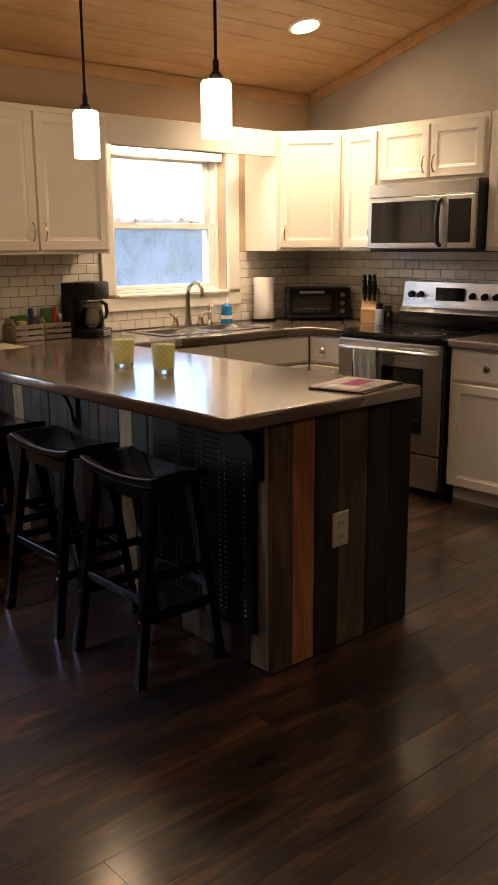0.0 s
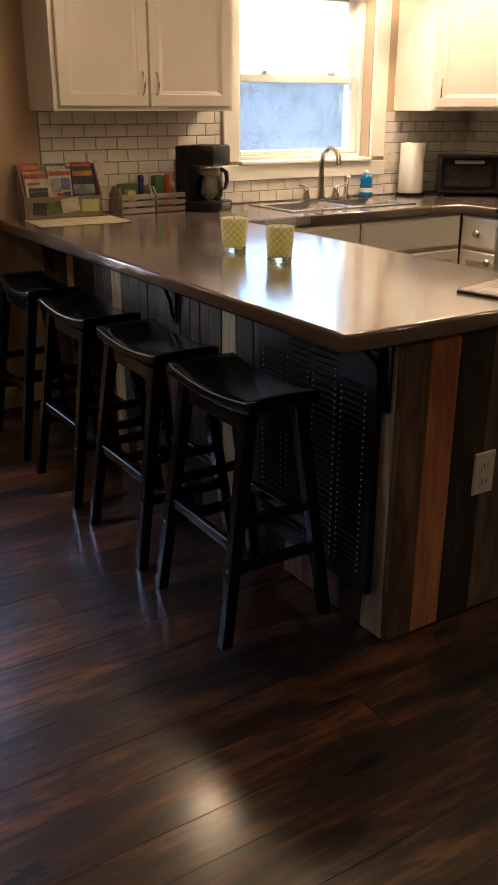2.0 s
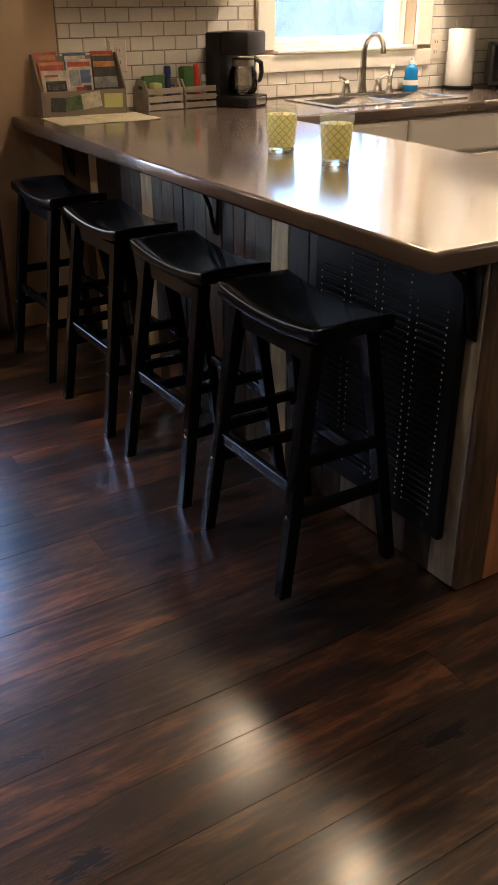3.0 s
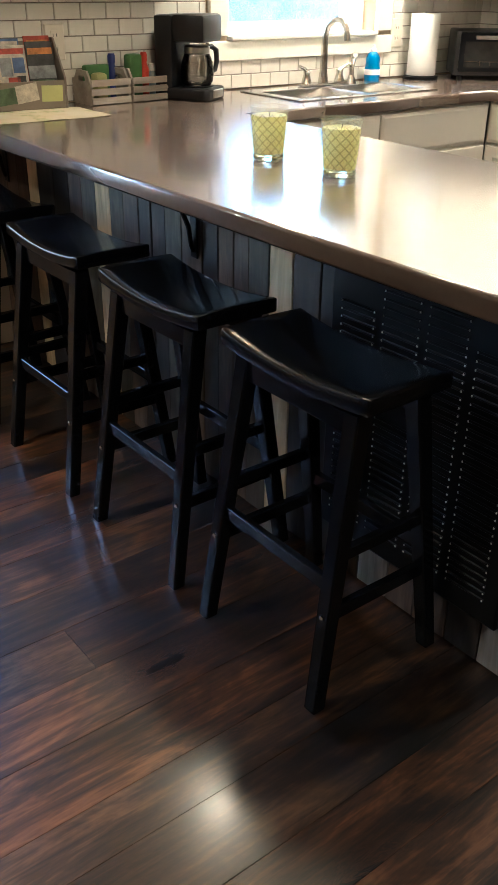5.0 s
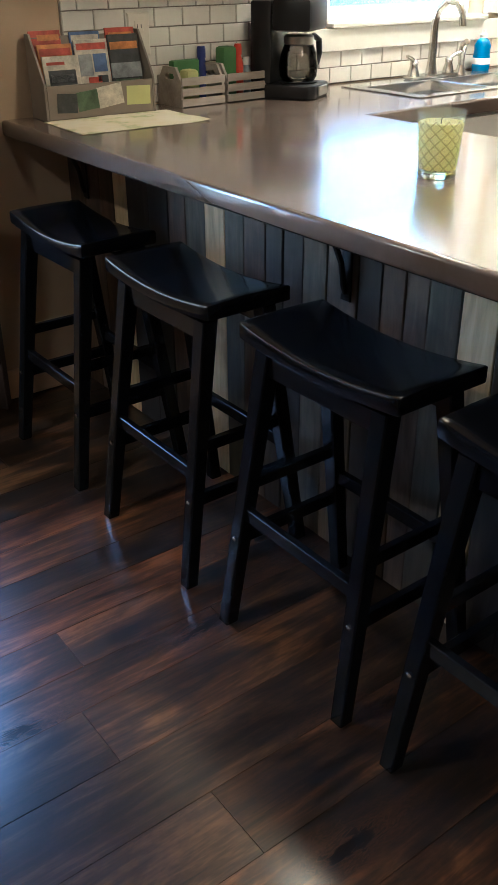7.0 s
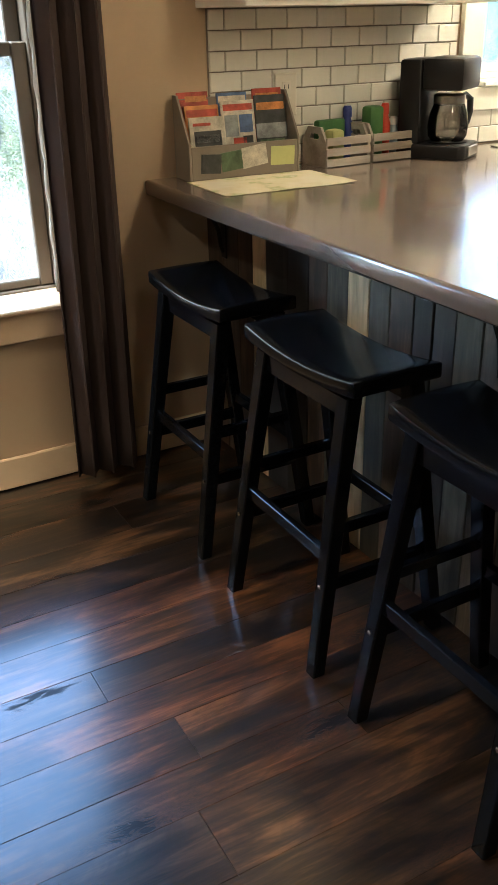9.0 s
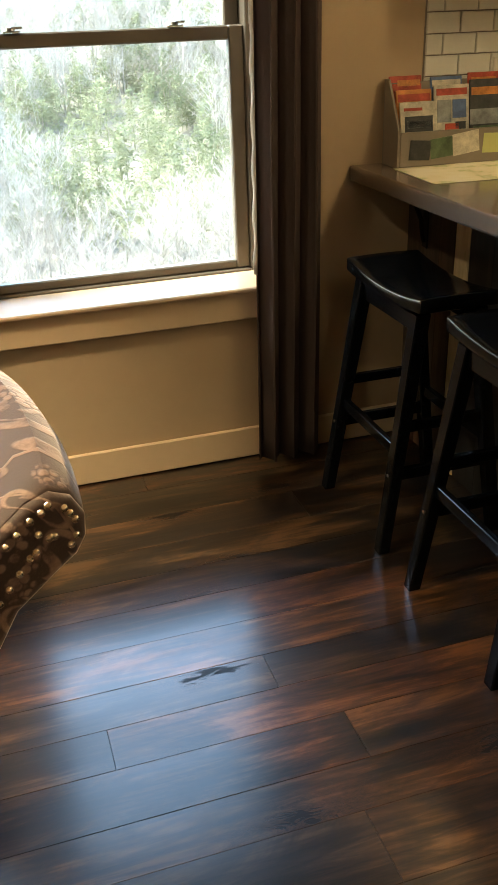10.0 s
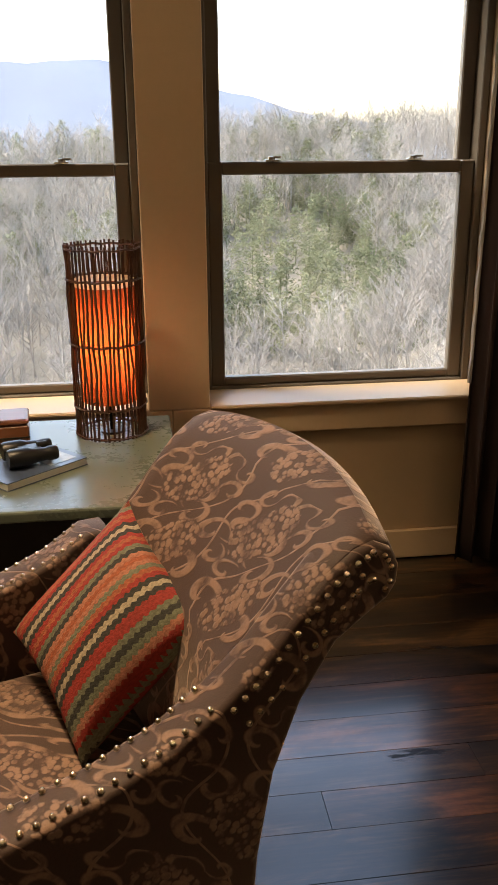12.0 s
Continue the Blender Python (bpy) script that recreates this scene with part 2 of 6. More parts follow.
    def head(cx, cy, r):
        dx, dy = calc(nt, "SUBTRACT", a, cx), calc(nt, "SUBTRACT", b, cy)
        d = calc(nt, "SQRT", calc(nt, "ADD", calc(nt, "MULTIPLY", dx, dx), calc(nt, "MULTIPLY", dy, calc(nt, "MULTIPLY", dy, 0.6))))
        return gate(calc(nt, "ADD", d, calc(nt, "MULTIPLY", noise_of(nt, v, 60, 2), 0.02)), r + 0.012, r + 0.006)

    vo = nt.nodes.new("ShaderNodeTexVoronoi")
    vo.inputs["Scale"].default_value = 92
    nt.links.new(v, vo.inputs["Vector"])
    heads = calc(nt, "MAXIMUM", head(0.0, 0.065, 0.046), head(HALF, 0.190, 0.050))
    pat = calc(nt, "MAXIMUM", calc(nt, "MULTIPLY", pat, calc(nt, "SUBTRACT", 1.0, heads)), calc(nt, "MULTIPLY", heads, gate(vo.outputs["Distance"], 0.72, 0.40)))
    weave, cloud = noise_of(nt, v, 420, 2), noise_of(nt, v, 16, 3)
    worn = calc(nt, "MULTIPLY", pat, gate(noise_of(nt, v, 34, 3), 0.2, 0.62))
    tone = calc(nt, "ADD", calc(nt, "MULTIPLY", worn, 0.62), calc(nt, "ADD", calc(nt, "MULTIPLY", weave, 0.25), calc(nt, "MULTIPLY", cloud, 0.16)))
    nt.links.new(ramp_of(nt, tone, [(0.08, (0.034, 0.016, 0.011)), (0.3, (0.062, 0.029, 0.020)), (0.9, (0.30, 0.178, 0.125))]), p.inputs["Base Color"])
    p.inputs["Roughness"].default_value = 0.68
    p.inputs["Sheen Weight"].default_value, p.inputs["Sheen Roughness"].default_value = 0.9, 0.38
    p.inputs["Sheen Tint"].default_value = (0.95, 0.78, 0.67, 1)
    bump_of(nt, p, tone, 0.4, 0.003)
    return m


def knit_stripes():
    """Red, rust, sage and cream zigzag bands across a cushion."""
    m, nt, p = nodes_of("zigzag_knit")
    sep = nt.nodes.new("ShaderNodeSeparateXYZ")
    nt.links.new(mapped(nt, "obj"), sep.inputs[0])
    red, rust, sage, cream, dark, sal = (0.33, 0.030, 0.022), (0.37, 0.10, 0.045), (0.16, 0.17, 0.11), (0.42, 0.35, 0.25), (0.035, 0.036, 0.030), (0.42, 0.16, 0.10)
    bands = [red, rust, sage, red, rust, red, dark, cream, dark, red, rust, red, sage, dark, sal, rust, sal, sage, rust, red, dark, cream, dark, red, red, sage, dark, sage, sal, red, sage, dark]
    zig = calc(nt, "PINGPONG", sep.outputs[1], 0.0065)
    saw = calc(nt, "MULTIPLY", calc(nt, "FRACT", calc(nt, "MULTIPLY", sep.outputs[1], 115.0)), 0.0035)
    x0 = calc(nt, "ADD", calc(nt, "MULTIPLY", sep.outputs[0], 1 / 0.325), 0.5)
    u = calc(nt, "ADD", x0, calc(nt, "ADD", calc(nt, "MULTIPLY", zig, 1.9), saw))
    u = calc(nt, "FRACT", u)
    col = ramp_of(nt, u, [(i / len(bands), c) for i, c in enumerate(bands)], "CONSTANT")
    stitch = noise_of(nt, mapped(nt, "obj", (1, 0.5, 1)), 260, 2)
    nt.links.new(mix_of(nt, 0.55, col, ramp_of(nt, stitch, [(0.35, (0.35, 0.33, 0.3)), (0.65, (1, 1, 1))]), "MULTIPLY"), p.inputs["Base Color"])
    p.inputs["Roughness"].default_value = 0.85
    bump_of(nt, p, stitch, 0.6, 0.004)
    return m


M = {
    "wall": surf("painted_wall_tan", (0.49, 0.36, 0.232), 0.04, 2.0, 0.75, bump=0.08),
    "wall_kitchen": surf("painted_wall_grey_tan", (0.42, 0.38, 0.32), 0.04, 2.0, 0.75, bump=0.08),
    "trim": surf("painted_trim_cream", (0.66, 0.49, 0.32), 0.04, 3.0, 0.45, bump=0.06),
    "white": surf("painted_cabinet_white", (0.74, 0.69, 0.60), 0.03, 3.0, 0.38, bump=0.05),
    "white_trim": surf("painted_trim_white", (0.80, 0.77, 0.68), 0.03, 3.0, 0.4, bump=0.05),
    "sash": surf("taupe_window_sash", (0.135, 0.11, 0.085), 0.08, 8.0, 0.45, bump=0.05),
    "sash_white": surf("white_window_sash", (0.75, 0.73, 0.68), 0.05, 8.0, 0.4, bump=0.05),
    "glass": pane_glass("window_glass"),
    "screen_glass": pane_glass("insect_screen_glass", (0.68, 0.79, 0.89), 0.07),
    "floor": floor_wood(),
    "subfloor": surf("dark_subfloor", (0.012, 0.01, 0.008), 0.2, 5, 0.8),
    "pine": wood("knotty_pine", (0.46, 0.265, 0.12), (0.58, 0.36, 0.175), (0.66, 0.44, 0.235), "x", 0.8, 0.42, per_object=0, knots=0.85, bump=0.1),
    "counter": surf("taupe_laminate_counter", (0.165, 0.122, 0.098), 0.10, 5.0, 0.26, bump=0.0, spec=0.9, rvar=0.1, coat=1.0),
    "black_wood": surf("black_satin_wood", (0.0042, 0.0048, 0.006), 0.1, 7.0, 0.17, bump=0.0, coord="obj", spec=0.16),
    "black_metal": surf("black_enamel_metal", (0.004, 0.0042, 0.005), 0.2, 9.0, 0.4, bump=0.05, spec=0.16),
    "steel": surf("brushed_steel", (0.52, 0.50, 0.47), 0.08, 5.0, 0.28, 1.0, 0.06, stretch=(1, 1, 14)),
    "nickel": surf("brushed_nickel", (0.55, 0.52, 0.47), 0.06, 9.0, 0.25, 1.0, 0.03),
    "black_glass": surf("black_oven_glass", (0.006, 0.006, 0.007), 0.1, 4.0, 0.06, bump=0.0),
    "black_plastic": surf("black_plastic", (0.007, 0.007, 0.008), 0.2, 9.0, 0.38, bump=0.05),
    "tile": surf("white_glazed_tile", (0.70, 0.66, 0.58), 0.05, 7.0, 0.16, bump=0.03, per_object=11.0),
    "grout": surf("grey_brown_grout", (0.22, 0.18, 0.145), 0.15, 12.0, 0.85),
    "outlet": surf("ivory_plastic", (0.66, 0.60, 0.50), 0.03, 9.0, 0.35, bump=0.02),
    "curtain": surf("brown_curtain_cloth", (0.060, 0.038, 0.033), 0.15, 5.0, 0.85, bump=0.3, stretch=(6, 6, 1)),
    "damask": damask(),
    "knit": knit_stripes(),
    "brass": surf("antique_brass_nail", (0.80, 0.70, 0.56), 0.12, 30.0, 0.22, 1.0, 0.05),
    "shade": glow("lit_opal_glass_shade", (1.0, 0.74, 0.45), 3.2),
}


# ---- building helpers ----
def part(name, bm, material, parent=None, label="", smooth=False, m=None):
    me = bpy.data.meshes.new(name)
    bmesh.ops.recalc_face_normals(bm, faces=bm.faces)
    bm.to_mesh(me)
    bm.free()
    me.materials.append(M[material] if isinstance(material, str) else material)
    if smooth:
        me.polygons.foreach_set("use_smooth", [True] * len(me.polygons))
        me.set_sharp_from_angle(angle=radians(38))
    ob = new(name, me)
    if parent is not None:
        ob.parent = parent
    if m is not None:
        ob.matrix_basis = m
    if label:
        ob["label"] = label
    return ob


def thing(name, m, label, category, group="", kind=""):
    ob = new(name)
    ob.empty_display_size = 0.05
    ob.matrix_basis = m
    return tagged(ob, label, category, group, kind)


def box(x0, x1, y0, y1, z0, z1, bevel=0.0, seg=1, bm=None):
    own = bmesh.new()
    bmesh.ops.create_cube(own, size=1.0)
    for v in own.verts:
        v.co = Vector(((x0 + x1) / 2 + v.co.x * (x1 - x0), (y0 + y1) / 2 + v.co.y * (y1 - y0), (z0 + z1) / 2 + v.co.z * (z1 - z0)))
    if bevel:
        bmesh.ops.bevel(own, geom=own.edges[:], offset=bevel, segments=seg, profile=0.5, affect="EDGES")
    return joined(bm, own)


def joined(bm, own):
    if bm is None:
        return own
    me = bpy.data.meshes.new("tmp")
    own.to_mesh(me)
    own.free()
    bm.from_mesh(me)
    bpy.data.meshes.remove(me)
    return bm


def lathe(profile, seg=24, bm=None, at=(0, 0, 0)):
    """Turned about z from (radius, z) pairs."""
    own = bmesh.new()
    rings = []
    for r, z in profile:
        if r < 1e-5:
            rings.append([own.verts.new((at[0], at[1], at[2] + z))])
        else:
            rings.append([own.verts.new((at[0] + r * math.cos(2 * math.pi * i / seg), at[1] + r * math.sin(2 * math.pi * i / seg), at[2] + z)) for i in range(seg)])
    for a, b in zip(rings, rings[1:]):
        for i in range(seg):
            j = (i + 1) % seg
            vs = [a[i % len(a)], a[j % len(a)], b[j % len(b)], b[i % len(b)]]
            vs = list(dict.fromkeys(vs))
            if len(vs) > 2:
                own.faces.new(vs)
    return joined(bm, own)


def tube(points, r, seg=8, bm=None, closed=False):
    """A round rod along points; r may be a list."""
    own = bmesh.new()
    pts = [Vector(p) for p in points]
    rad = r if isinstance(r, (list, tuple)) else [r] * len(pts)
    rings, side = [], None
    for i, p in enumerate(pts):
        d = (pts[min(i + 1, len(pts) - 1)] - pts[max(i - 1, 0)]).normalized()
        if side is None:
            side = d.orthogonal().normalized()
        side = (side - d * side.dot(d)).normalized()
        up = d.cross(side)
        rings.append([own.verts.new(p + rad[i] * (math.cos(2 * math.pi * k / seg) * side + math.sin(2 * math.pi * k / seg) * up)) for k in range(seg)])
    for a, b in zip(rings, rings[1:]):
        for k in range(seg):
            own.faces.new((a[k], a[(k + 1) % seg], b[(k + 1) % seg], b[k]))
    own.faces.new(rings[0])
    own.faces.new(rings[-1])
    return joined(bm, own)


def prism(outline, axis, lo, hi, bevel=0.0, seg=2, bm=None):
    """An outline of (a, b) pairs pushed along an axis from lo to hi. x: pairs are y, z; y: x, z; z: x, y."""
    own = bmesh.new()

    def at(a, b, c):
        return {"x": (c, a, b), "y": (a, c, b), "z": (a, b, c)}[axis]
    f0 = [own.verts.new(at(a, b, lo)) for a, b in outline]
    f1 = [own.verts.new(at(a, b, hi)) for a, b in outline]
    own.faces.new(f0)
    own.faces.new(f1)
    for i in range(len(outline)):
        j = (i + 1) % len(outline)
        own.faces.new((f0[i], f0[j], f1[j], f1[i]))
    if bevel:
        bmesh.ops.recalc_face_normals(own, faces=own.faces)
        es = [e for e in own.edges if e.calc_face_angle(0) > 0.5]
        bmesh.ops.bevel(own, geom=es, offset=bevel, segments=seg, profile=0.5, affect="EDGES")
    return joined(bm, own)


def panel_front(w, h, steps, bm=None, x=0.0, z=0.0, y=0.0):
    """A door or drawer front in the x-z plane that faces -y: rings of (inset, depth towards the viewer), the last one filled."""
    own = bmesh.new()
    rings = []
    for inset, d in steps:
        i = inset
        rings.append([own.verts.new((x + a, y - d, z + b)) for a, b in ((i, i), (w - i, i), (w - i, h - i), (i, h - i))])
    own.faces.new(rings[0])
    for a, b in zip(rings, rings[1:]):
        for k in range(4):
            own.faces.new((a[k], a[(k + 1) % 4], b[(k + 1) % 4], b[k]))
    own.faces.new(rings[-1])
    return joined(bm, own)


SHAKER = [(0, 0), (0, 0.016), (0.004, 0.020), (0.048, 0.020), (0.053, 0.015), (0.060, 0.013), (0.066, 0.011)]
SLAB = [(0, 0), (0, 0.014), (0.008, 0.018), (0.014, 0.020)]


def pull(bm=None, h=0.09):
    """An arched bar pull that stands upright and faces -y."""
    pts = [(0, 0, 0), (0, -0.010, 0.006), (0, -0.018, 0.022), (0, -0.022, h / 2), (0, -0.018, h - 0.022), (0, -0.010, h - 0.006), (0, 0, h)]
    return tube(pts, [0.006, 0.005, 0.004, 0.0055, 0.004, 0.005, 0.006], 8, bm)


def knob():
    bm = lathe([(0.009, 0), (0.007, 0.012), (0.016, 0.018), (0.021, 0.025), (0.016, 0.033), (0, 0.036)], 16)
    bmesh.ops.rotate(bm, verts=bm.verts, matrix=Matrix.Rotation(radians(90), 3, "X"))
    return bm


# ---- the setting ----
N, E, W, S = 4.55, 5.41, -3.6, -5.4
RIDGE, EAVE, PITCH = -0.5, 2.43, 0.275


def ceil_z(y):
    return EAVE + PITCH * (N - max(y, RIDGE) + min(0.0, y - RIDGE))


wall = tagged(new("wall_north"), "tan painted wall with windows and a tiled backsplash", "wall", kind="structure")
OPEN = [(0.203, 1.108, 0.575, 2.03), (1.295, 2.20, 0.575, 2.03), (3.75, 4.63, 1.13, 2.0)]
bm = bmesh.new()
x = W
for x0, x1, z0, z1 in OPEN:
    box(x, x0, N, N + 0.25, -0.3, EAVE + 0.1, bm=bm)
    box(x0, x1, N, N + 0.25, -0.3, z0, bm=bm)
    box(x0, x1, N, N + 0.25, z1, EAVE + 0.1, bm=bm)
    x = x1
box(x, E + 0.2, N, N + 0.25, -0.3, EAVE + 0.1, bm=bm)
part("wall_face", bm, "wall", wall)
tops = [(y, ceil_z(y) + 0.05) for y in (S, RIDGE, N)]
tagged(part("wall_east", prism([(N, -0.3), (S, -0.3)] + tops, "x", E, E + 0.2), "wall_kitchen"), "grey-tan painted gable wall behind the range", "wall", kind="structure")
tagged(part("wall_west", prism([(N, -0.3), (S, -0.3)] + tops, "x", W - 0.2, W), "wall"), "tan painted gable wall", "wall", kind="structure")
tagged(part("wall_south", box(W - 0.2, E + 0.2, S - 0.2, S, -0.3, ceil_z(S) + 0.1), "wall"), "tan painted wall", "wall", kind="structure")

# pine boards of the sloping ceiling, one mesh
bm = bmesh.new()
for lo, hi in ((RIDGE, N), (S, RIDGE)):
    slope = math.atan2(ceil_z(hi) - ceil_z(lo), hi - lo)
    n = int((hi - lo) / math.cos(slope) / 0.135)
    for i in range(n):
        a, b = lo + (hi - lo) * i / n, lo + (hi - lo) * (i + 1) / n
        za, zb = ceil_z(a), ceil_z(b)
        g = 0.004
        vs = [(a, za + 0.006), (a + g, za + g * math.tan(slope)), (b - g, zb - g * math.tan(slope)), (b, zb + 0.006), (b, zb + 0.06), (a, za + 0.06)]
        prism(vs, "x", W, E, bm=bm)
tagged(part("ceiling", bm, "pine"), "knotty pine tongue and groove sloping ceiling", "ceiling", kind="structure")
tagged(part("trim_north", box(W, E - 0.02, N - 0.018, N - 0.001, EAVE - 0.075, EAVE - 0.002, 0.004), "pine"), "knotty pine crown board along the eave", "trim", kind="structure")
slab = [(N - 0.02, ceil_z(N - 0.02) - 0.002), (RIDGE, ceil_z(RIDGE) - 0.002), (RIDGE, ceil_z(RIDGE) - 0.075), (N - 0.02, ceil_z(N - 0.02) - 0.075)]
tagged(part("trim_east", prism(slab, "x", E - 0.018, E - 0.001, 0.003, 1), "pine"), "knotty pine crown board up the gable", "trim", kind="structure")
tagged(part("baseboard", box(W, 2.64, N - 0.016, N - 0.001, 0.003, 0.108, 0.004), "trim"), "cream painted baseboard", "baseboard", kind="structure")


def double_hung(name, x0, x1, z0, z1, meet, sash_mat, depth, label, face=0.045, lower="glass"):
    """Frame, two sashes, panes and locks set back in the wall."""
    w = thing(name, pose((x0 + x1) / 2, N + depth, z0), label, "window", kind="structure")
    h, u, m = z1 - z0, (x1 - x0) / 2, meet - z0
    bm = bmesh.new()
    for a, b, c, d in ((-u, -u + 0.025, 0, h), (u - 0.025, u, 0, h), (-u + 0.025, u - 0.025, 0, 0.02), (-u + 0.025, u - 0.025, h - 0.025, h)):
        box(a, b, -0.045, 0.06, c, d, 0.003, bm=bm)
    part("window_frame", bm, sash_mat, w)
    i = u - 0.025
    for nm, y0, c, d, g in (("lower_sash", -0.03, 0.02, m + 0.02, lower), ("upper_sash", 0.015, m - 0.02, h - 0.025, "glass")):
        bm = bmesh.new()
        box(-i, -i + face, y0, y0 + 0.035, c, d, 0.004, bm=bm)
        box(i - face, i, y0, y0 + 0.035, c, d, 0.004, bm=bm)
        box(-i + face, i - face, y0 + 0.002, y0 + 0.033, c, c + face * 0.62, 0.004, bm=bm)
        box(-i + face, i - face, y0 + 0.002, y0 + 0.033, d - face * 0.85, d, 0.004, bm=bm)
        sash = part(nm, bm, sash_mat, w)
        pane = part("pane", box(-i + face - 0.004, i - face + 0.004, y0 + 0.014, y0 + 0.020, c + face * 0.55, d - face * 0.75), g, sash)
        pane.visible_shadow = False
    for s in (-0.5, 0.5):
        bm = box(s * u - 0.022, s * u + 0.022, -0.04, -0.012, m + 0.0205, m + 0.026, 0.002)
        lathe([(0.012, 0), (0.012, 0.008), (0, 0.009)], 12, bm, (s * u, -0.022, m + 0.026))
        box(s * u, s * u + 0.03, -0.028, -0.018, m + 0.03, m + 0.036, 0.002, bm=bm)
        part("sash_lock", bm, "nickel", w)
    return w


double_hung("window_1", 1.295, 2.20, 0.575, 2.03, 1.285, "sash", 0.19, "double-hung window with taupe sashes over a valley view")
double_hung("window_2", 0.203, 1.108, 0.575, 2.03, 1.285, "sash", 0.19, "double-hung window with taupe sashes over a valley view")
double_hung("window_3", 3.75, 4.63, 1.13, 2.0, 1.54, "sash_white", 0.12, "white double-hung window above the sink", lower="screen_glass")
for nm, x0, x1 in (("sill_1", 1.297, 2.198), ("sill_2", 0.205, 1.106)):
    tagged(part(nm, box(x0, x1, N - 0.05, N + 0.142, 0.5755, 0.589, 0.004), "trim"), "white window stool", "sill", kind="structure")
for nm, x0, x1 in (("apron_1", 1.18, 2.30), ("apron_2", 0.115, 1.178)):
    tagged(part(nm, box(x0, x1, N - 0.028, N - 0.001, 0.485, 0.573, 0.003), "trim"), "cream painted apron board under the window", "trim", kind="structure")
tagged(part("casing_middle", box(1.106, 1.297, N - 0.024, N - 0.001, 0.5745, 2.12, 0.003), "trim"), "cream painted casing between two windows", "trim", kind="structure")
tagged(part("casing_edge", box(2.202, 2.30, N - 0.024, N - 0.001, 0.5745, 2.12, 0.003), "trim"), "cream painted window casing", "trim", kind="structure")
tagged(part("casing_far", box(0.115, 0.213, N - 0.024, N - 0.001, 0.5745, 2.12, 0.003), "trim"), "cream painted window casing", "trim", kind="structure")
tagged(part("casing_head", box(0.115, 2.30, N - 0.026, N - 0.001, 2.122, 2.22, 0.003), "trim"), "cream painted head casing", "trim", kind="structure")
bm = box(3.65, 3.748, N - 0.024, N - 0.001, 1.132, 2.0, 0.003)
box(4.632, 4.73, N - 0.024, N - 0.001, 1.132, 2.0, 0.003, bm=bm)
box(3.65, 4.73, N - 0.026, N - 0.001, 2.002, 2.1, 0.003, bm=bm)
box(3.64, 4.74, N - 0.022, N - 0.001, 1.034, 1.112, 0.003, bm=bm)
tagged(part("casing_sink", bm, "white_trim"), "white casing round the sink window", "trim", kind="structure")
tagged(part("sill_3", box(3.752, 4.628, N - 0.04, N + 0.072, 1.1135, 1.131, 0.004), "white_trim"), "white window stool above the sink", "sill", kind="structure")

# ---- bar ----
BX0, BX1, BY0 = 2.65, 3.365, 2.005      # the boarded base
TOP = 0.915
bar = thing("breakfast_bar", pose(BX0, BY0, 0), "bar base clad in upright reclaimed boards of mixed colours", "bar")
part("core", box(0.02, BX1 - BX0, 0.02, N - BY0 - 0.002, 0.001, TOP - 0.050), "subfloor", bar)


def board_mat(name, d, m_, l):
    return wood(name, d, m_, l, "z", 1.0, 0.55, 37.0, 0.25, 0.6, 0.4, contrast=0.7, stain=0.55)


BOARDS = {
    "grey": board_mat("board_weathered_grey", (0.036, 0.029, 0.022), (0.078, 0.063, 0.049), (0.15, 0.122, 0.095)),
    "brown": board_mat("board_brown", (0.034, 0.021, 0.013), (0.080, 0.050, 0.031), (0.155, 0.10, 0.062)),
    "black": board_mat("board_near_black", (0.010, 0.008, 0.007), (0.024, 0.019, 0.016), (0.052, 0.042, 0.034)),
    "umber": board_mat("board_umber_grey", (0.046, 0.031, 0.022), (0.10, 0.070, 0.050), (0.185, 0.138, 0.10)),
    "orange": board_mat("board_fresh_orange", (0.22, 0.075, 0.032), (0.41, 0.158, 0.070), (0.54, 0.25, 0.12)),
    "cream": board_mat("board_pale_cream", (0.36, 0.27, 0.15), (0.60, 0.47, 0.27), (0.74, 0.62, 0.40)),
    "silver": board_mat("board_silver_grey", (0.15, 0.135, 0.112), (0.27, 0.25, 0.21), (0.38, 0.355, 0.305)),
    "sage": board_mat("board_faded_green_grey", (0.030, 0.026, 0.018), (0.064, 0.057, 0.040), (0.125, 0.112, 0.078)),
}
END = [(0.095, "brown"), (0.105, "orange"), (0.122, "black"), (0.148, "umber"), (0.125, "black"), (0.12, "black")]
x = 0.0
for w, k in END:
    part("board", box(x + 0.0012, x + w - 0.0012, 0, 0.0195, 0.003, TOP - 0.051, 0.002), BOARDS[k], bar)
    x += w
# the stool side: (where a board ends along the bar, its colour)
LONG = [(2.115, "silver"), (2.21, "black"), (2.31, "brown"), (2.40, "umber"), (2.50, "silver"), (2.59, "brown"), (2.69, "black"), (2.79, "black"), (2.881, "cream"), (2.965, "sage"),
        (3.03, "umber"), (3.099, "brown"), (3.171, "black"), (3.271, "grey"), (3.356, "sage"), (3.43, "black"), (3.497, "black"), (3.586, "umber"), (3.669, "sage"), (3.76, "cream"),
        (3.855, "sage"), (3.944, "brown"), (4.05, "black"), (4.175, "black"), (4.254, "cream"), (4.342, "brown"), (4.44, "umber"), (N - 0.003, "brown")]
rng = random.Random(11)
y = 0.02
for end, k in LONG:
    proud = rng.uniform(0, 0.003)
    part("board", box(-proud, 0.0195, y + 0.0014, end - BY0 - 0.0014, 0.003, TOP - 0.051, 0.002), BOARDS[k], bar)
    y = end - BY0


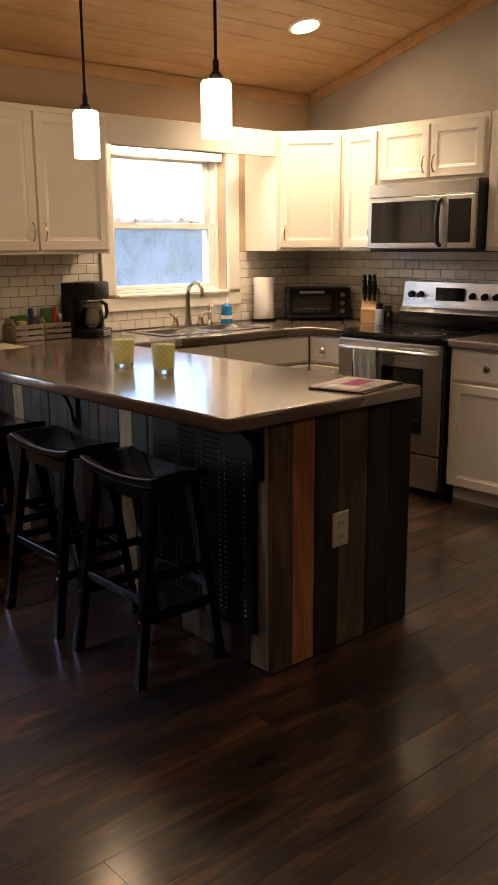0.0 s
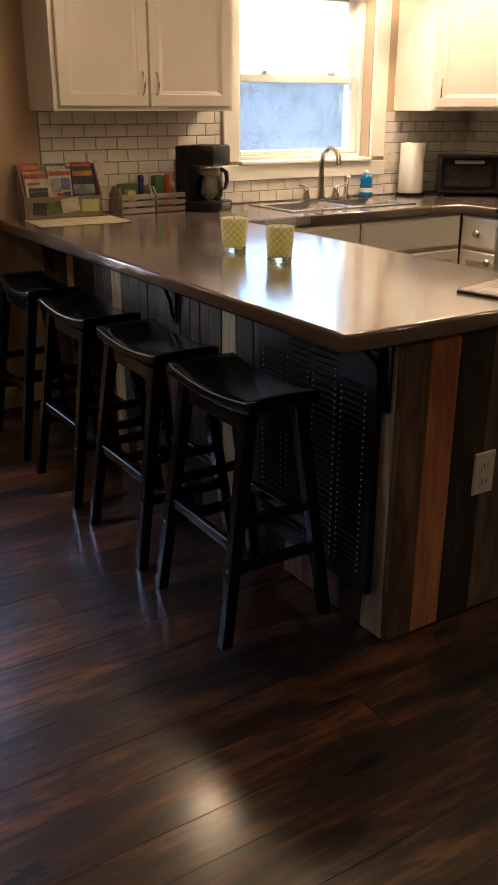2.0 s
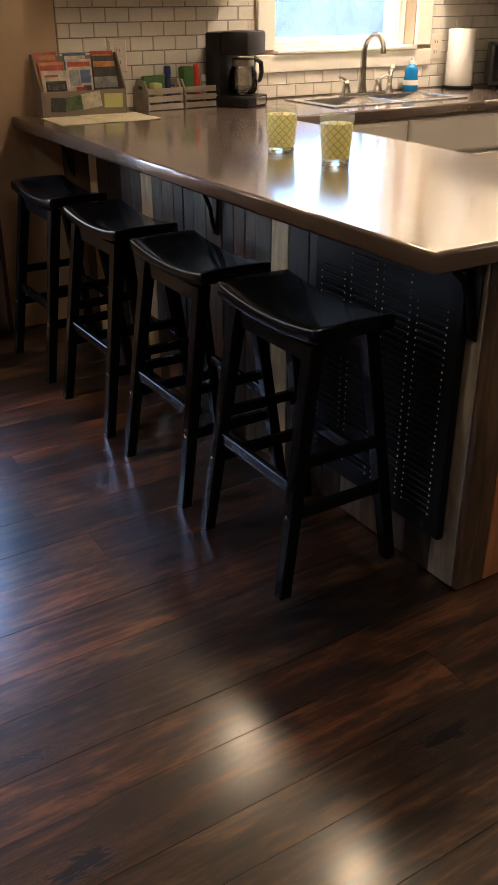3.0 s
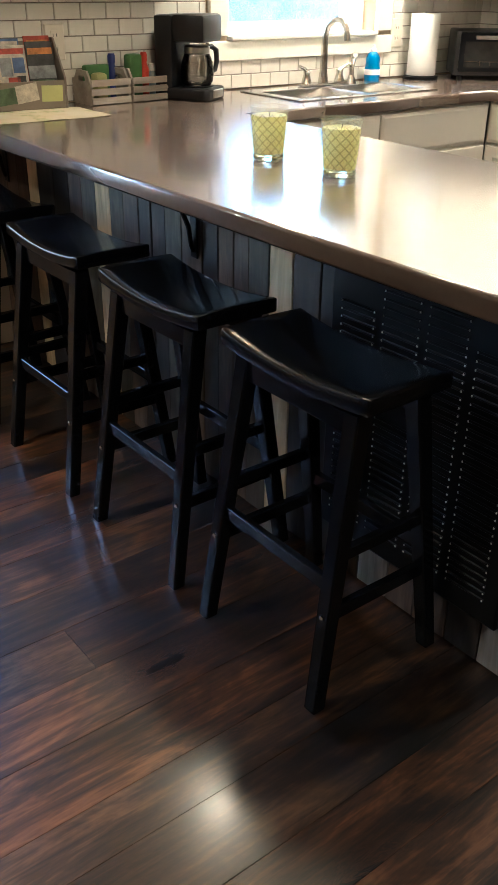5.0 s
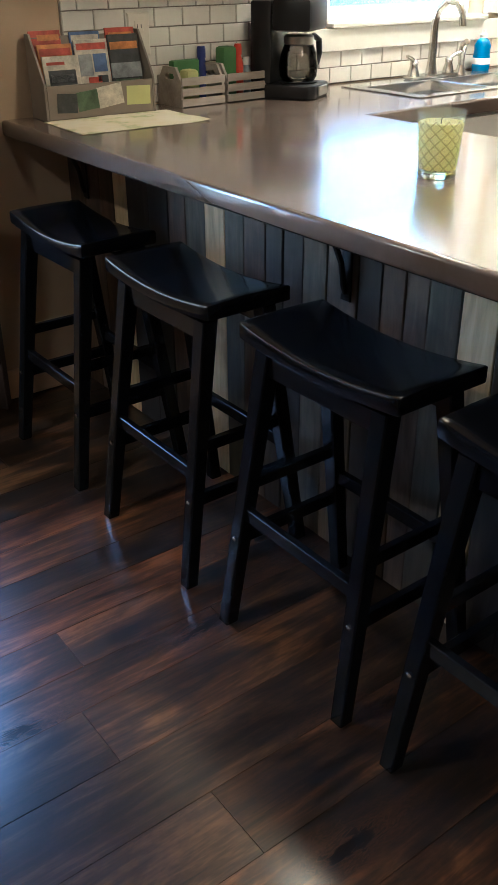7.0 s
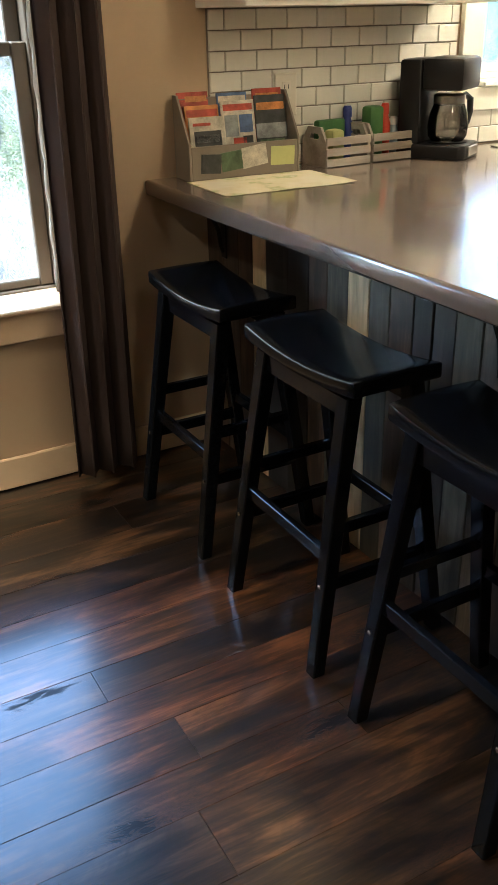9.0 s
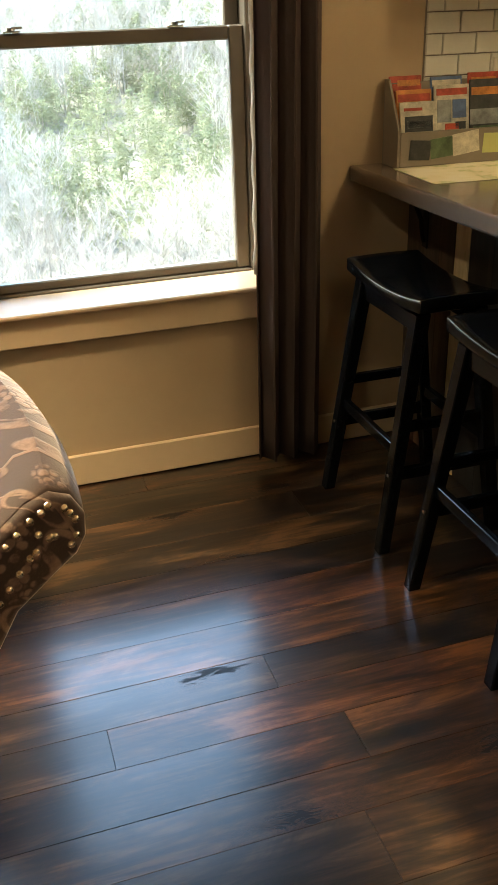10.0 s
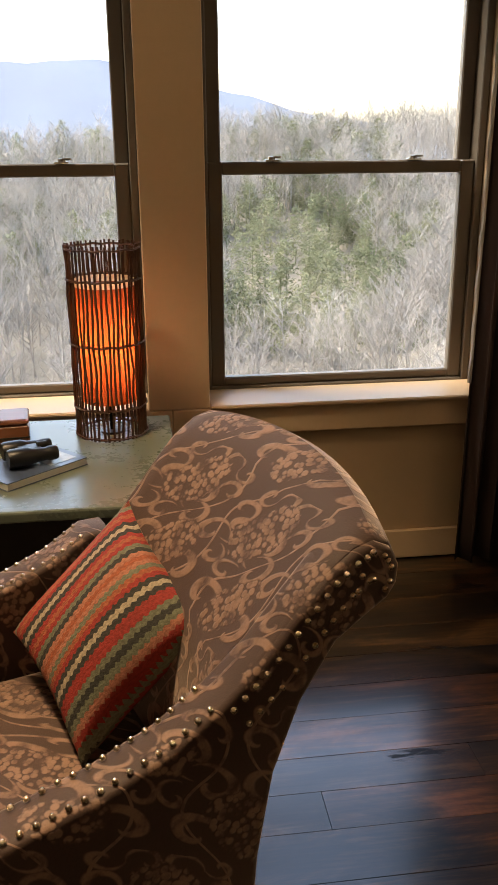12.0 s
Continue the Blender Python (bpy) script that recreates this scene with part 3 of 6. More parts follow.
def bracket(y):
    b = thing("bar_bracket", pose(BX0 - 0.004, y, TOP - 0.051), "black iron bracket under the bar top", "bracket", "brackets under the bar top")
    part("plate", box(-0.006, 0, -0.016, 0.016, -0.19, -0.001, 0.002), "black_metal", b)
    part("arm", box(-0.17, -0.007, -0.016, 0.016, -0.008, -0.001, 0.002), "black_metal", b)
    part("brace", tube([(-0.007, 0, -0.17), (-0.014, 0, -0.15), (-0.022, 0, -0.10), (-0.045, 0, -0.05), (-0.09, 0, -0.009)], 0.007, 8), "black_metal", b)


for y in (2.05, 3.2, 4.42):
    bracket(y)

# louvred black panel on the stool side
vent = thing("vent_panel", pose(BX0 - 0.004, 2.345, 0.13), "black enamelled louvred heater panel on the bar", "heater")
part("face", box(-0.022, 0, -0.28, 0.28, 0, 0.70, 0.006, 2), "black_metal", vent)
slot = box(-0.027, -0.0215, -0.052, 0.052, 0, 0.006, 0.0018)
slots = part("louvre", slot, "black_metal", vent, m=pose(0, -0.19, 0.06))
for col, rows in ((-0.19, 30), (-0.063, 34), (0.063, 34), (0.19, 30)):
    for r in range(rows):
        if (17 <= r < 22 and col > 0) or (col, r) == (-0.19, 0):
            continue
        o = new("louvre", slots.data)
        o.parent, o.matrix_basis = vent, pose(0, col, 0.06 + r * 0.0185)

# Small pale boxes stand in for light glinting on the louvre ends.
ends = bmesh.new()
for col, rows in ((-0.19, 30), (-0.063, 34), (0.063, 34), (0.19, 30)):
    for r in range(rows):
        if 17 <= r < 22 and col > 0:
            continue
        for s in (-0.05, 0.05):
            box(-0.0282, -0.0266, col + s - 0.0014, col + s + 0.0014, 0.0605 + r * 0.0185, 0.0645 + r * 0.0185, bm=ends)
part("louvre_glints", ends, "white_trim", vent, "columns of pale dots painted as glints on the louvre ends")["kind"] = "stuff"

# ---- worktops ----
CT = thing("worktop", pose(0, 0, TOP), "taupe laminate worktop with a rounded edge, running from bar to range", "worktop")


SX0, SX1, SY0, SY1 = 3.77, 4.56, 4.07, 4.45     # sink cut-out


def top_slab(outline, name, parent):
    bm = bmesh.new()
    prism(outline, "z", -0.048, 0, 0, bm=bm)
    bmesh.ops.recalc_face_normals(bm, faces=bm.faces)
    seam = [("x", SX0), ("x", SX1), ("y", SY0), ("y", SY1)]
    es = [e for e in bm.edges if abs(e.verts[0].co.z - e.verts[1].co.z) < 1e-6
          and not any(all(abs((v.co.x if k == "x" else v.co.y) - c) < 1e-6 for v in e.verts) for k, c in seam)]
    bmesh.ops.bevel(bm, geom=es, offset=0.010, segments=4, profile=0.5, affect="EDGES")
    ob = part(name, bm, "counter", parent)
    for f in ob.data.polygons:
        f.use_smooth = abs(f.normal.z) < 0.9995
    return ob


F = 3.925
top_slab([(2.445, 1.985), (3.385, 1.985), (3.385, F), (SX0, F), (SX0, N - 0.002), (2.445, N - 0.002)], "bar_top", CT)
top_slab([(SX0, F), (SX1, F), (SX1, SY0), (SX0, SY0)], "front_strip", CT)
top_slab([(SX0, SY1), (SX1, SY1), (SX1, N - 0.002), (SX0, N - 0.002)], "back_strip", CT)
top_slab([(SX1, F), (4.775, F), (4.775, 3.64), (E - 0.002, 3.64), (E - 0.002, N - 0.002), (SX1, N - 0.002)], "corner_top", CT)
CT2 = thing("worktop", pose(0, 0, TOP), "taupe laminate worktop beside the range", "worktop")
top_slab([(4.775, 1.7), (E - 0.002, 1.7), (E - 0.002, 2.866), (4.775, 2.866)], "top", CT2)

# ---- stools ----
stool = thing("bar_stool", pose(2.435, 2.42, 0), "black satin wooden saddle-seat bar stool", "stool", "stools along the bar")
bm = bmesh.new()
nx, ny, hx, hy = 8, 14, 0.112, 0.222
grid = {}
for s in (0, 1):
    for i in range(nx + 1):
        for j in range(ny + 1):
            u, v = 2 * i / nx - 1, 2 * j / ny - 1
            z = 0.690 + 0.022 * v * v + 0.003 * (1 - u * u) if s else 0.660 + 0.016 * v * v
            grid[s, i, j] = bm.verts.new((hx * u, hy * v, z))
for s in (0, 1):
    for i in range(nx):
        for j in range(ny):
            bm.faces.new((grid[s, i, j], grid[s, i + 1, j], grid[s, i + 1, j + 1], grid[s, i, j + 1]))
for i in range(nx):
    for j in (0, ny):
        bm.faces.new((grid[0, i, j], grid[0, i + 1, j], grid[1, i + 1, j], grid[1, i, j]))
for j in range(ny):
    for i in (0, nx):
        bm.faces.new((grid[0, i, j], grid[0, i, j + 1], grid[1, i, j + 1], grid[1, i, j]))
bmesh.ops.recalc_face_normals(bm, faces=bm.faces)
bmesh.ops.bevel(bm, geom=[e for e in bm.edges if e.calc_face_angle(0) > 0.9], offset=0.006, segments=2, profile=0.5, affect="EDGES")
part("seat", bm, "black_wood", stool, smooth=True)


def leg_at(sx, sy, z):
    k = (0.655 - z) / 0.655
    return Vector((sx * (0.080 + 0.092 * k), sy * (0.165 + 0.028 * k), z))


for sx in (-1, 1):
    for sy in (-1, 1):
        bm = bmesh.new()
        rings = []
        for z, h in ((0.0, 0.0165), (0.35, 0.018), (0.662, 0.02)):
            c = leg_at(sx, sy, z)
            rings.append([bm.verts.new(c + Vector((a * h, b * h, 0))) for a, b in ((-1, -1), (1, -1), (1, 1), (-1, 1))])
        for a, b in zip(rings, rings[1:]):
            for k in range(4):
                bm.faces.new((a[k], a[(k + 1) % 4], b[(k + 1) % 4], b[k]))
        bm.faces.new(rings[0])
        bm.faces.new(rings[-1])
        bmesh.ops.recalc_face_normals(bm, faces=bm.faces)
        bmesh.ops.bevel(bm, geom=[e for e in bm.edges if e.calc_face_angle(0) > 0.9], offset=0.003, segments=1, affect="EDGES")
        leg = part("leg", bm, "black_wood", stool)
        if sx < 0:
            c = leg_at(sx, sy, 0.228)
            b = lathe([(0.006, 0), (0.006, 0.002), (0.003, 0.004), (0, 0.004)], 10)
            bmesh.ops.rotate(b, verts=b.verts, matrix=Matrix.Rotation(radians(-90), 3, "Y"))
            bmesh.ops.translate(b, verts=b.verts, vec=c + Vector((-0.0175, 0, 0)))
            part("bolt", b, "nickel", leg, "bright steel bolt head")


def rail(a, b, wide, tall, name):
    d = (b - a).normalized()
    bm = bmesh.new()
    bmesh.ops.create_cube(bm, size=1)
    bmesh.ops.scale(bm, verts=bm.verts, vec=(wide, (b - a).length, tall))
    bmesh.ops.bevel(bm, geom=bm.edges[:], offset=0.002, segments=1, affect="EDGES")
    bmesh.ops.rotate(bm, verts=bm.verts, matrix=d.to_track_quat("Y", "Z").to_matrix())
    bmesh.ops.translate(bm, verts=bm.verts, vec=(a + b) / 2)
    part(name, bm, "black_wood", stool)


for sx in (-1, 1):
    rail(leg_at(sx, -1, 0.292), leg_at(sx, 1, 0.292), 0.018, 0.032, "stretcher")
    rail(leg_at(sx, -1, 0.632), leg_at(sx, 1, 0.632), 0.018, 0.045, "apron")
for sy in (-1, 1):
    rail(leg_at(-1, sy, 0.228), leg_at(1, sy, 0.228), 0.018, 0.032, "stretcher")
    rail(leg_at(-1, sy, 0.36), leg_at(1, sy, 0.36), 0.018, 0.028, "stretcher")
for y in (2.945, 3.495, 4.06):
    copy_thing(stool, pose(2.435, y, 0))


# ---- cabinets ----
def cabinet(name, m, w, d, h, fronts, label, toe=0.0):
    """A box that faces -y with its lower front corner at m; fronts: (x, z, w, h, steps, hardware)."""
    c = thing(name, m, label, "cabinet")
    bm = box(0, w, 0.0, d, toe, h, 0.002)
    if toe:
        box(0.002, w - 0.002, 0.07, d, 0.001, toe, bm=bm)
    part("body", bm, "white", c)
    for x, z, fw, fh, steps, hw in fronts:
        nm = "drawer_front" if steps is SLAB else "door"
        f = part(nm, panel_front(fw, fh, steps), "white", c, m=pose(x, -0.0015, z))
        if hw and hw[0] == "pull":
            part("handle", pull(), "nickel", f, "brushed nickel pull", True, pose(hw[1], -0.02, hw[2]))
        if hw and hw[0] == "knob":
            part("handle", knob(), "nickel", f, "brushed nickel knob", True, pose(hw[1], -0.02, hw[2]))
    return c


UB, UH = 1.38, 0.74
cabinet("wall_cabinet", pose(2.64, N - 0.305, UB), 0.89, 0.303, UH,
        [(0.022, 0.02, 0.418, UH - 0.05, SHAKER, ("pull", 0.39, 0.05)), (0.45, 0.02, 0.418, UH - 0.05, SHAKER, ("pull", 0.03, 0.05))],
        "white two-door wall cabinet beside the sink window")
tagged(part("valance", box(3.532, 4.798, N - 0.3, N - 0.28, 1.965, UB + UH, 0.003), "white"), "white valance board above the sink window", "trim", kind="structure")
# corner cabinet with a diagonal front
cc = thing("wall_cabinet", pose(E, N, UB), "white diagonal corner wall cabinet", "cabinet")
part("body", prism([(-0.002, -0.002), (-0.61, -0.002), (-0.61, -0.305), (-0.305, -0.61), (-0.002, -0.61)], "z", 0, UH, 0.002, 1), "white", cc)
f = part("door", panel_front(0.385, UH - 0.05, SHAKER), "white", cc, m=Matrix.Translation((-0.61 + 0.0165 - 0.0012, -0.305 - 0.0165 - 0.0012, 0.02)) @ pose(0, 0, 0, 0, 0, -45))
part("handle", pull(), "nickel", f, "brushed nickel pull", True, pose(0.03, -0.02, 0.05))
RE = E - 0.305
cabinet("wall_cabinet", pose(RE, 3.938, UB, 0, 0, -90), 0.285, 0.303, UH, [(0.015, 0.02, 0.255, UH - 0.05, SHAKER, ("pull", 0.225, 0.05))], "narrow white wall cabinet beside the microwave")
cabinet("wall_cabinet", pose(RE, 3.651, 1.775, 0, 0, -90), 0.77, 0.303, UB + UH - 1.775,
        [(0.02, 0.02, 0.36, 0.295, SHAKER, ("pull", 0.33, 0.03)), (0.39, 0.02, 0.36, 0.295, SHAKER, ("pull", 0.03, 0.03))], "short white two-door wall cabinet above the microwave")
cabinet("wall_cabinet", pose(RE, 2.879, UB, 0, 0, -90), 0.76, 0.303, UH,
        [(0.02, 0.02, 0.35, UH - 0.05, SHAKER, ("pull", 0.32, 0.05)), (0.385, 0.02, 0.35, UH - 0.05, SHAKER, ("pull", 0.03, 0.05))], "white wall cabinet beside the microwave")
BH = TOP - 0.050
cabinet("base_cabinet", pose(3.372, N - 0.6, 0), 1.436, 0.598, BH,
        [(0.025 + 0.35 * i, 0.1, 0.34, 0.575, SHAKER, ("knob", 0.03 if i % 2 else 0.31, 0.53)) for i in range(4)]
        + [(0.025 + 0.70 * i, 0.69, 0.69, 0.165, SLAB, None) for i in range(2)], "white base cabinets under the sink", 0.09)
cabinet("base_cabinet", pose(E - 0.6, N - 0.605, 0, 0, 0, -90), 0.295, 0.598, BH,
        [(0.02, 0.69, 0.255, 0.165, SLAB, ("knob", 0.127, 0.082)), (0.02, 0.1, 0.255, 0.575, SHAKER, ("knob", 0.22, 0.53))], "narrow white base cabinet with a drawer beside the range", 0.09)
cabinet("base_cabinet", pose(E - 0.6, 2.862, 0, 0, 0, -90), 1.15, 0.598, BH,
        [(0.025, 0.69, 0.46, 0.165, SLAB, ("knob", 0.23, 0.082)), (0.025, 0.1, 0.46, 0.575, SHAKER, None),
         (0.51, 0.69, 0.46, 0.165, SLAB, ("knob", 0.23, 0.082)), (0.51, 0.1, 0.46, 0.575, SHAKER, None)], "white base cabinet with a drawer over a door", 0.09)

# ---- lamps ----
def pendant(x, y, z):
    """An opal glass cylinder on a rod from the sloping ceiling; z is the shade's lower rim."""
    p = thing("pendant_lamp", pose(x, y, z), "lit opal glass cylinder pendant lamp on a dark rod", "lamp", "pendants over the bar")
    part("shade", lathe([(0.0, 0.02), (0.048, 0.02), (0.051, 0.003), (0.054, 0.007), (0.054, 0.183), (0.047, 0.194), (0.0, 0.195)], 28), "shade", p, smooth=True)
    part("cap", lathe([(0.0, 0.196), (0.024, 0.196), (0.024, 0.212), (0.011, 0.226), (0.011, 0.262), (0.0, 0.262)], 20), "black_metal", p, smooth=True)
    top = ceil_z(y) - z
    part("rod", lathe([(0.0, 0.26), (0.006, 0.26), (0.006, top - 0.03), (0.0, top - 0.03)], 10), "black_metal", p, smooth=True)
    part("canopy", lathe([(0.0, top - 0.035), (0.05, top - 0.035), (0.06, top - 0.02), (0.06, top + 0.012), (0.0, top + 0.012)], 24), "black_metal", p, smooth=True)


pendant(2.9, 3.425, 1.788)
pendant(2.9, 2.557, 1.795)


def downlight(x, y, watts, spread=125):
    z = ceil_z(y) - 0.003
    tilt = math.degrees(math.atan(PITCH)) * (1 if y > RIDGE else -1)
    d = thing("recessed_light", pose(x, y, z, -tilt), "lit round recessed light in the pine ceiling, three of four added unseen", "lamp", "recessed ceiling lights")
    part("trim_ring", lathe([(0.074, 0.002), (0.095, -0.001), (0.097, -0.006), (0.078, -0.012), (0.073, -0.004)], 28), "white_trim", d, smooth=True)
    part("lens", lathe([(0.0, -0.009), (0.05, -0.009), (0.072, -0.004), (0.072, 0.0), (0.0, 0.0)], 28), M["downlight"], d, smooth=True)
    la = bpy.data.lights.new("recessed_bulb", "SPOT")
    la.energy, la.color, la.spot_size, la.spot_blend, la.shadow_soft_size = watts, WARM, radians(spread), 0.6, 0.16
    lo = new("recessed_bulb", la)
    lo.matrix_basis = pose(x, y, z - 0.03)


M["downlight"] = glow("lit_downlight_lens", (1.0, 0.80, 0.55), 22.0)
downlight(4.60, 3.80, 16)
# Next three are unseen, added to light range side, armchair and bar end.
downlight(4.60, 1.70, 3.5, 105)
downlight(0.45, 3.45, 38, 84)
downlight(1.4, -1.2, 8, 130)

# Added, unseen tube light that brightens the sink casing and corner cabinet.
vl = thing("valance_light", pose(4.19, N - 0.2, 2.04), "added unseen tube light behind the sink valance", "lamp")
# The housing is wide so that it shades the wall above.
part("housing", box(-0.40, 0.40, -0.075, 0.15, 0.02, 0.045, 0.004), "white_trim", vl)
M["tube"] = glow("added_lit_tube", (1.0, 0.86, 0.62), 9.0)
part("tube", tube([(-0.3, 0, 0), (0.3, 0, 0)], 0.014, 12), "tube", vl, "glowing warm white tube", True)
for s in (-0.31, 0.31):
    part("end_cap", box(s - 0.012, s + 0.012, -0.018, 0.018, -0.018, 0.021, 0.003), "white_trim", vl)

# ---- range, microwave ----
RY, RW = 3.635, 0.762           # the range's far side and width
rg = thing("range", pose(4.735, RY, 0, 0, 0, -90), "stainless electric range with black glass top and oven window", "range")
part("body", box(0.003, RW - 0.003, 0.03, 0.655, 0.03, 0.895, 0.004), "black_plastic", rg)
part("cooktop", box(-0.002, RW + 0.002, -0.012, 0.60, 0.897, 0.92, 0.006, 2), "black_glass", rg, "black ceramic glass cooktop")
d = part("oven_door", box(0.006, RW - 0.006, 0.0, 0.029, 0.255, 0.875, 0.008, 2), "steel", rg)
part("oven_window", box(0.13, RW - 0.13, -0.003, 0.002, 0.37, 0.73, 0.002), "black_glass", d, "dark oven window")
part("window_trim", panel_front(RW - 0.24, 0.38, [(0, 0), (0, 0.004), (0.004, 0.006), (0.008, 0.004), (0.0095, 0.0)], x=0.12, z=0.36), "black_plastic", d)
part("oven_handle", tube([(0.03, 0, 0.82), (0.045, -0.03, 0.822), (0.09, -0.048, 0.824), (0.38, -0.052, 0.825), (0.67, -0.048, 0.824), (0.717, -0.03, 0.822), (0.732, 0, 0.82)], 0.014, 12), "steel", d, "steel bar handle", True)
dr = part("drawer", box(0.006, RW - 0.006, 0.002, 0.029, 0.05, 0.247, 0.008, 2), "steel", rg)
part("drawer_handle", tube([(0.25, 0, 0.2), (0.27, -0.02, 0.2), (0.38, -0.026, 0.2), (0.49, -0.02, 0.2), (0.51, 0, 0.2)], 0.01, 10), "steel", dr, smooth=True)
bg = part("control_panel", prism([(0.585, 0.921), (0.655, 0.921), (0.655, 1.19), (0.63, 1.19), (0.605, 1.03), (0.585, 1.0)], "x", 0.0, RW, 0.004, 2), "steel", rg)
part("lower_panel", box(0.004, RW - 0.004, 0.577, 0.5845, 0.9215, 1.0, 0.002), "black_glass", bg)
part("clock_window", box(0.26, 0.47, 0.606, 0.613, 1.075, 1.155, 0.002), "black_glass", bg)
for kx in (0.075, 0.145, 0.53, 0.615, 0.695):
    kb = lathe([(0.021, 0), (0.021, 0.008), (0.017, 0.012), (0.015, 0.03), (0, 0.031)], 18)
    box(-0.0035, 0.0035, -0.017, 0.017, 0.03, 0.037, 0.001, bm=kb)
    bmesh.ops.rotate(kb, verts=kb.verts, matrix=Matrix.Rotation(radians(98), 3, "X"))
    bmesh.ops.translate(kb, verts=kb.verts, vec=(kx, 0.617, 1.11))
    part("knob", kb, "black_plastic", bg, smooth=True)
for ex, ey, er in ((0.19, 0.15, 0.105), (0.57, 0.15, 0.085), (0.19, 0.44, 0.085), (0.57, 0.44, 0.105)):
    part("burner_ring", lathe([(er, 0.9203), (er + 0.003, 0.9206), (er + 0.006, 0.9203)], 36, at=(ex, ey, 0)), M["steel"], rg)
for s in (0.05, RW - 0.05):
    part("foot", lathe([(0.02, 0.001), (0.018, 0.03), (0, 0.03)], 12, at=(s, 0.1, 0)), "black_plastic", rg)

M["towel"] = surf("pale_sage_towel", (0.36, 0.40, 0.36), 0.15, 14.0, 0.9, bump=0.6)
bm = bmesh.new()
cols, path = 14, [(-0.028, 0.60), (-0.036, 0.70), (-0.036, 0.79), (-0.05, 0.835), (-0.066, 0.842), (-0.082, 0.83), (-0.086, 0.76), (-0.084, 0.66), (-0.086, 0.575)]
vs = [[bm.verts.new((0.20 + 0.17 * i / cols + 0.006 * math.sin(k), y - 0.006 * math.sin(i * 1.3) * (k > 4) * (k - 4) / 4, z)) for i in range(cols + 1)] for k, (y, z) in enumerate(path)]
for a, b in zip(vs, vs[1:]):
    for i in range(cols):
        bm.faces.new((a[i], a[i + 1], b[i + 1], b[i]))
tw = tagged(part("dish_towel", bm, "towel", smooth=True, m=pose(4.735, RY, 0, 0, 0, -90)), "pale sage dish towel hung over the oven handle", "towel")
sm = tw.modifiers.new("thick", "SOLIDIFY")
sm.thickness = 0.004

mw = thing("microwave", pose(5.0, RY, 1.382, 0, 0, -90), "stainless over-the-range microwave with a dark window", "microwave")
MH = 0.385
part("body", box(0, RW, 0.012, 0.405, 0, MH, 0.004), "black_plastic", mw)
part("vent_panel", box(0.0, RW, -0.008, 0.0115, MH - 0.075, MH, 0.004), "steel", mw)
md = part("door", box(0.0, 0.58, -0.014, 0.0115, 0.012, MH - 0.079, 0.005, 2), "steel", mw)
part("door_window", box(0.03, 0.505, -0.017, -0.0135, 0.045, MH - 0.105, 0.002), "black_glass", md)
part("inner_window", box(0.10, 0.40, -0.0185, -0.0165, 0.095, MH - 0.155), "black_glass", md)
part("door_handle", tube([(0.535, -0.012, 0.03), (0.535, -0.04, 0.045), (0.535, -0.05, 0.15), (0.535, -0.04, 0.265), (0.535, -0.012, 0.28)], 0.014, 10), "black_plastic", md, smooth=True)
part("key_panel", box(0.583, RW, -0.014, 0.0115, 0.012, MH - 0.079, 0.005, 2), "steel", mw)
part("key_window", box(0.588, RW - 0.025, -0.017, -0.0135, 0.045, MH - 0.105, 0.002), "black_glass", mw)
part("underside", box(0.01, RW - 0.01, 0.0, 0.39, -0.008, -0.0005, 0.002), "black_plastic", mw)

# ---- sink, tap ----
M["sink_steel"] = surf("sink_steel", (0.58, 0.57, 0.55), 0.06, 8.0, 0.22, 1.0, 0.04)
sk = thing("sink", pose(0, 0, TOP), "double-bowl stainless sink set in the worktop", "sink")
ix0, ix1, iy0, iy1, mid = SX0 + 0.03, SX1 - 0.03, SY0 + 0.03, SY1 - 0.075, (SX0 + SX1) / 2
bm = bmesh.new()
for a, b, c, d_ in ((SX0 - 0.012, SX1 + 0.012, SY0 - 0.012, iy0), (SX0 - 0.012, SX1 + 0.012, iy1, SY1 + 0.012), (SX0 - 0.012, ix0, iy0, iy1), (ix1, SX1 + 0.012, iy0, iy1), (mid - 0.012, mid + 0.012, iy0, iy1)):
    box(a, b, c, d_, 0.0005, 0.006, 0.0015, bm=bm)
part("rim", bm, "sink_steel", sk)
for a, b in ((ix0, mid - 0.012), (mid + 0.012, ix1)):
    bm = bmesh.new()
    rings = [[bm.verts.new(p) for p in ((a + i, iy0 + i, z), (b - i, iy0 + i, z), (b - i, iy1 - i, z), (a + i, iy1 - i, z))] for i, z in ((0, 0.004), (0.006, -0.03), (0.014, -0.15), (0.035, -0.165))]
    for p, q in zip(rings, rings[1:]):
        for k in range(4):
            bm.faces.new((p[k], p[(k + 1) % 4], q[(k + 1) % 4], q[k]))
    bm.faces.new(rings[-1])
    bowl = part("bowl", bm, "sink_steel", sk)
    part("drain", lathe([(0.0, -0.162), (0.02, -0.162), (0.04, -0.1635)], 18, at=((a + b) / 2, (iy0 + iy1) / 2, 0)), "nickel", bowl)
fx, fy = 4.20, 4.42
fa = thing("faucet", pose(fx, fy, TOP + 0.0065), "brushed nickel high-arc faucet with two lever handles", "faucet")
part("base_plate", box(-0.13, 0.13, -0.028, 0.028, 0, 0.014, 0.006, 2), "nickel", fa, smooth=True)
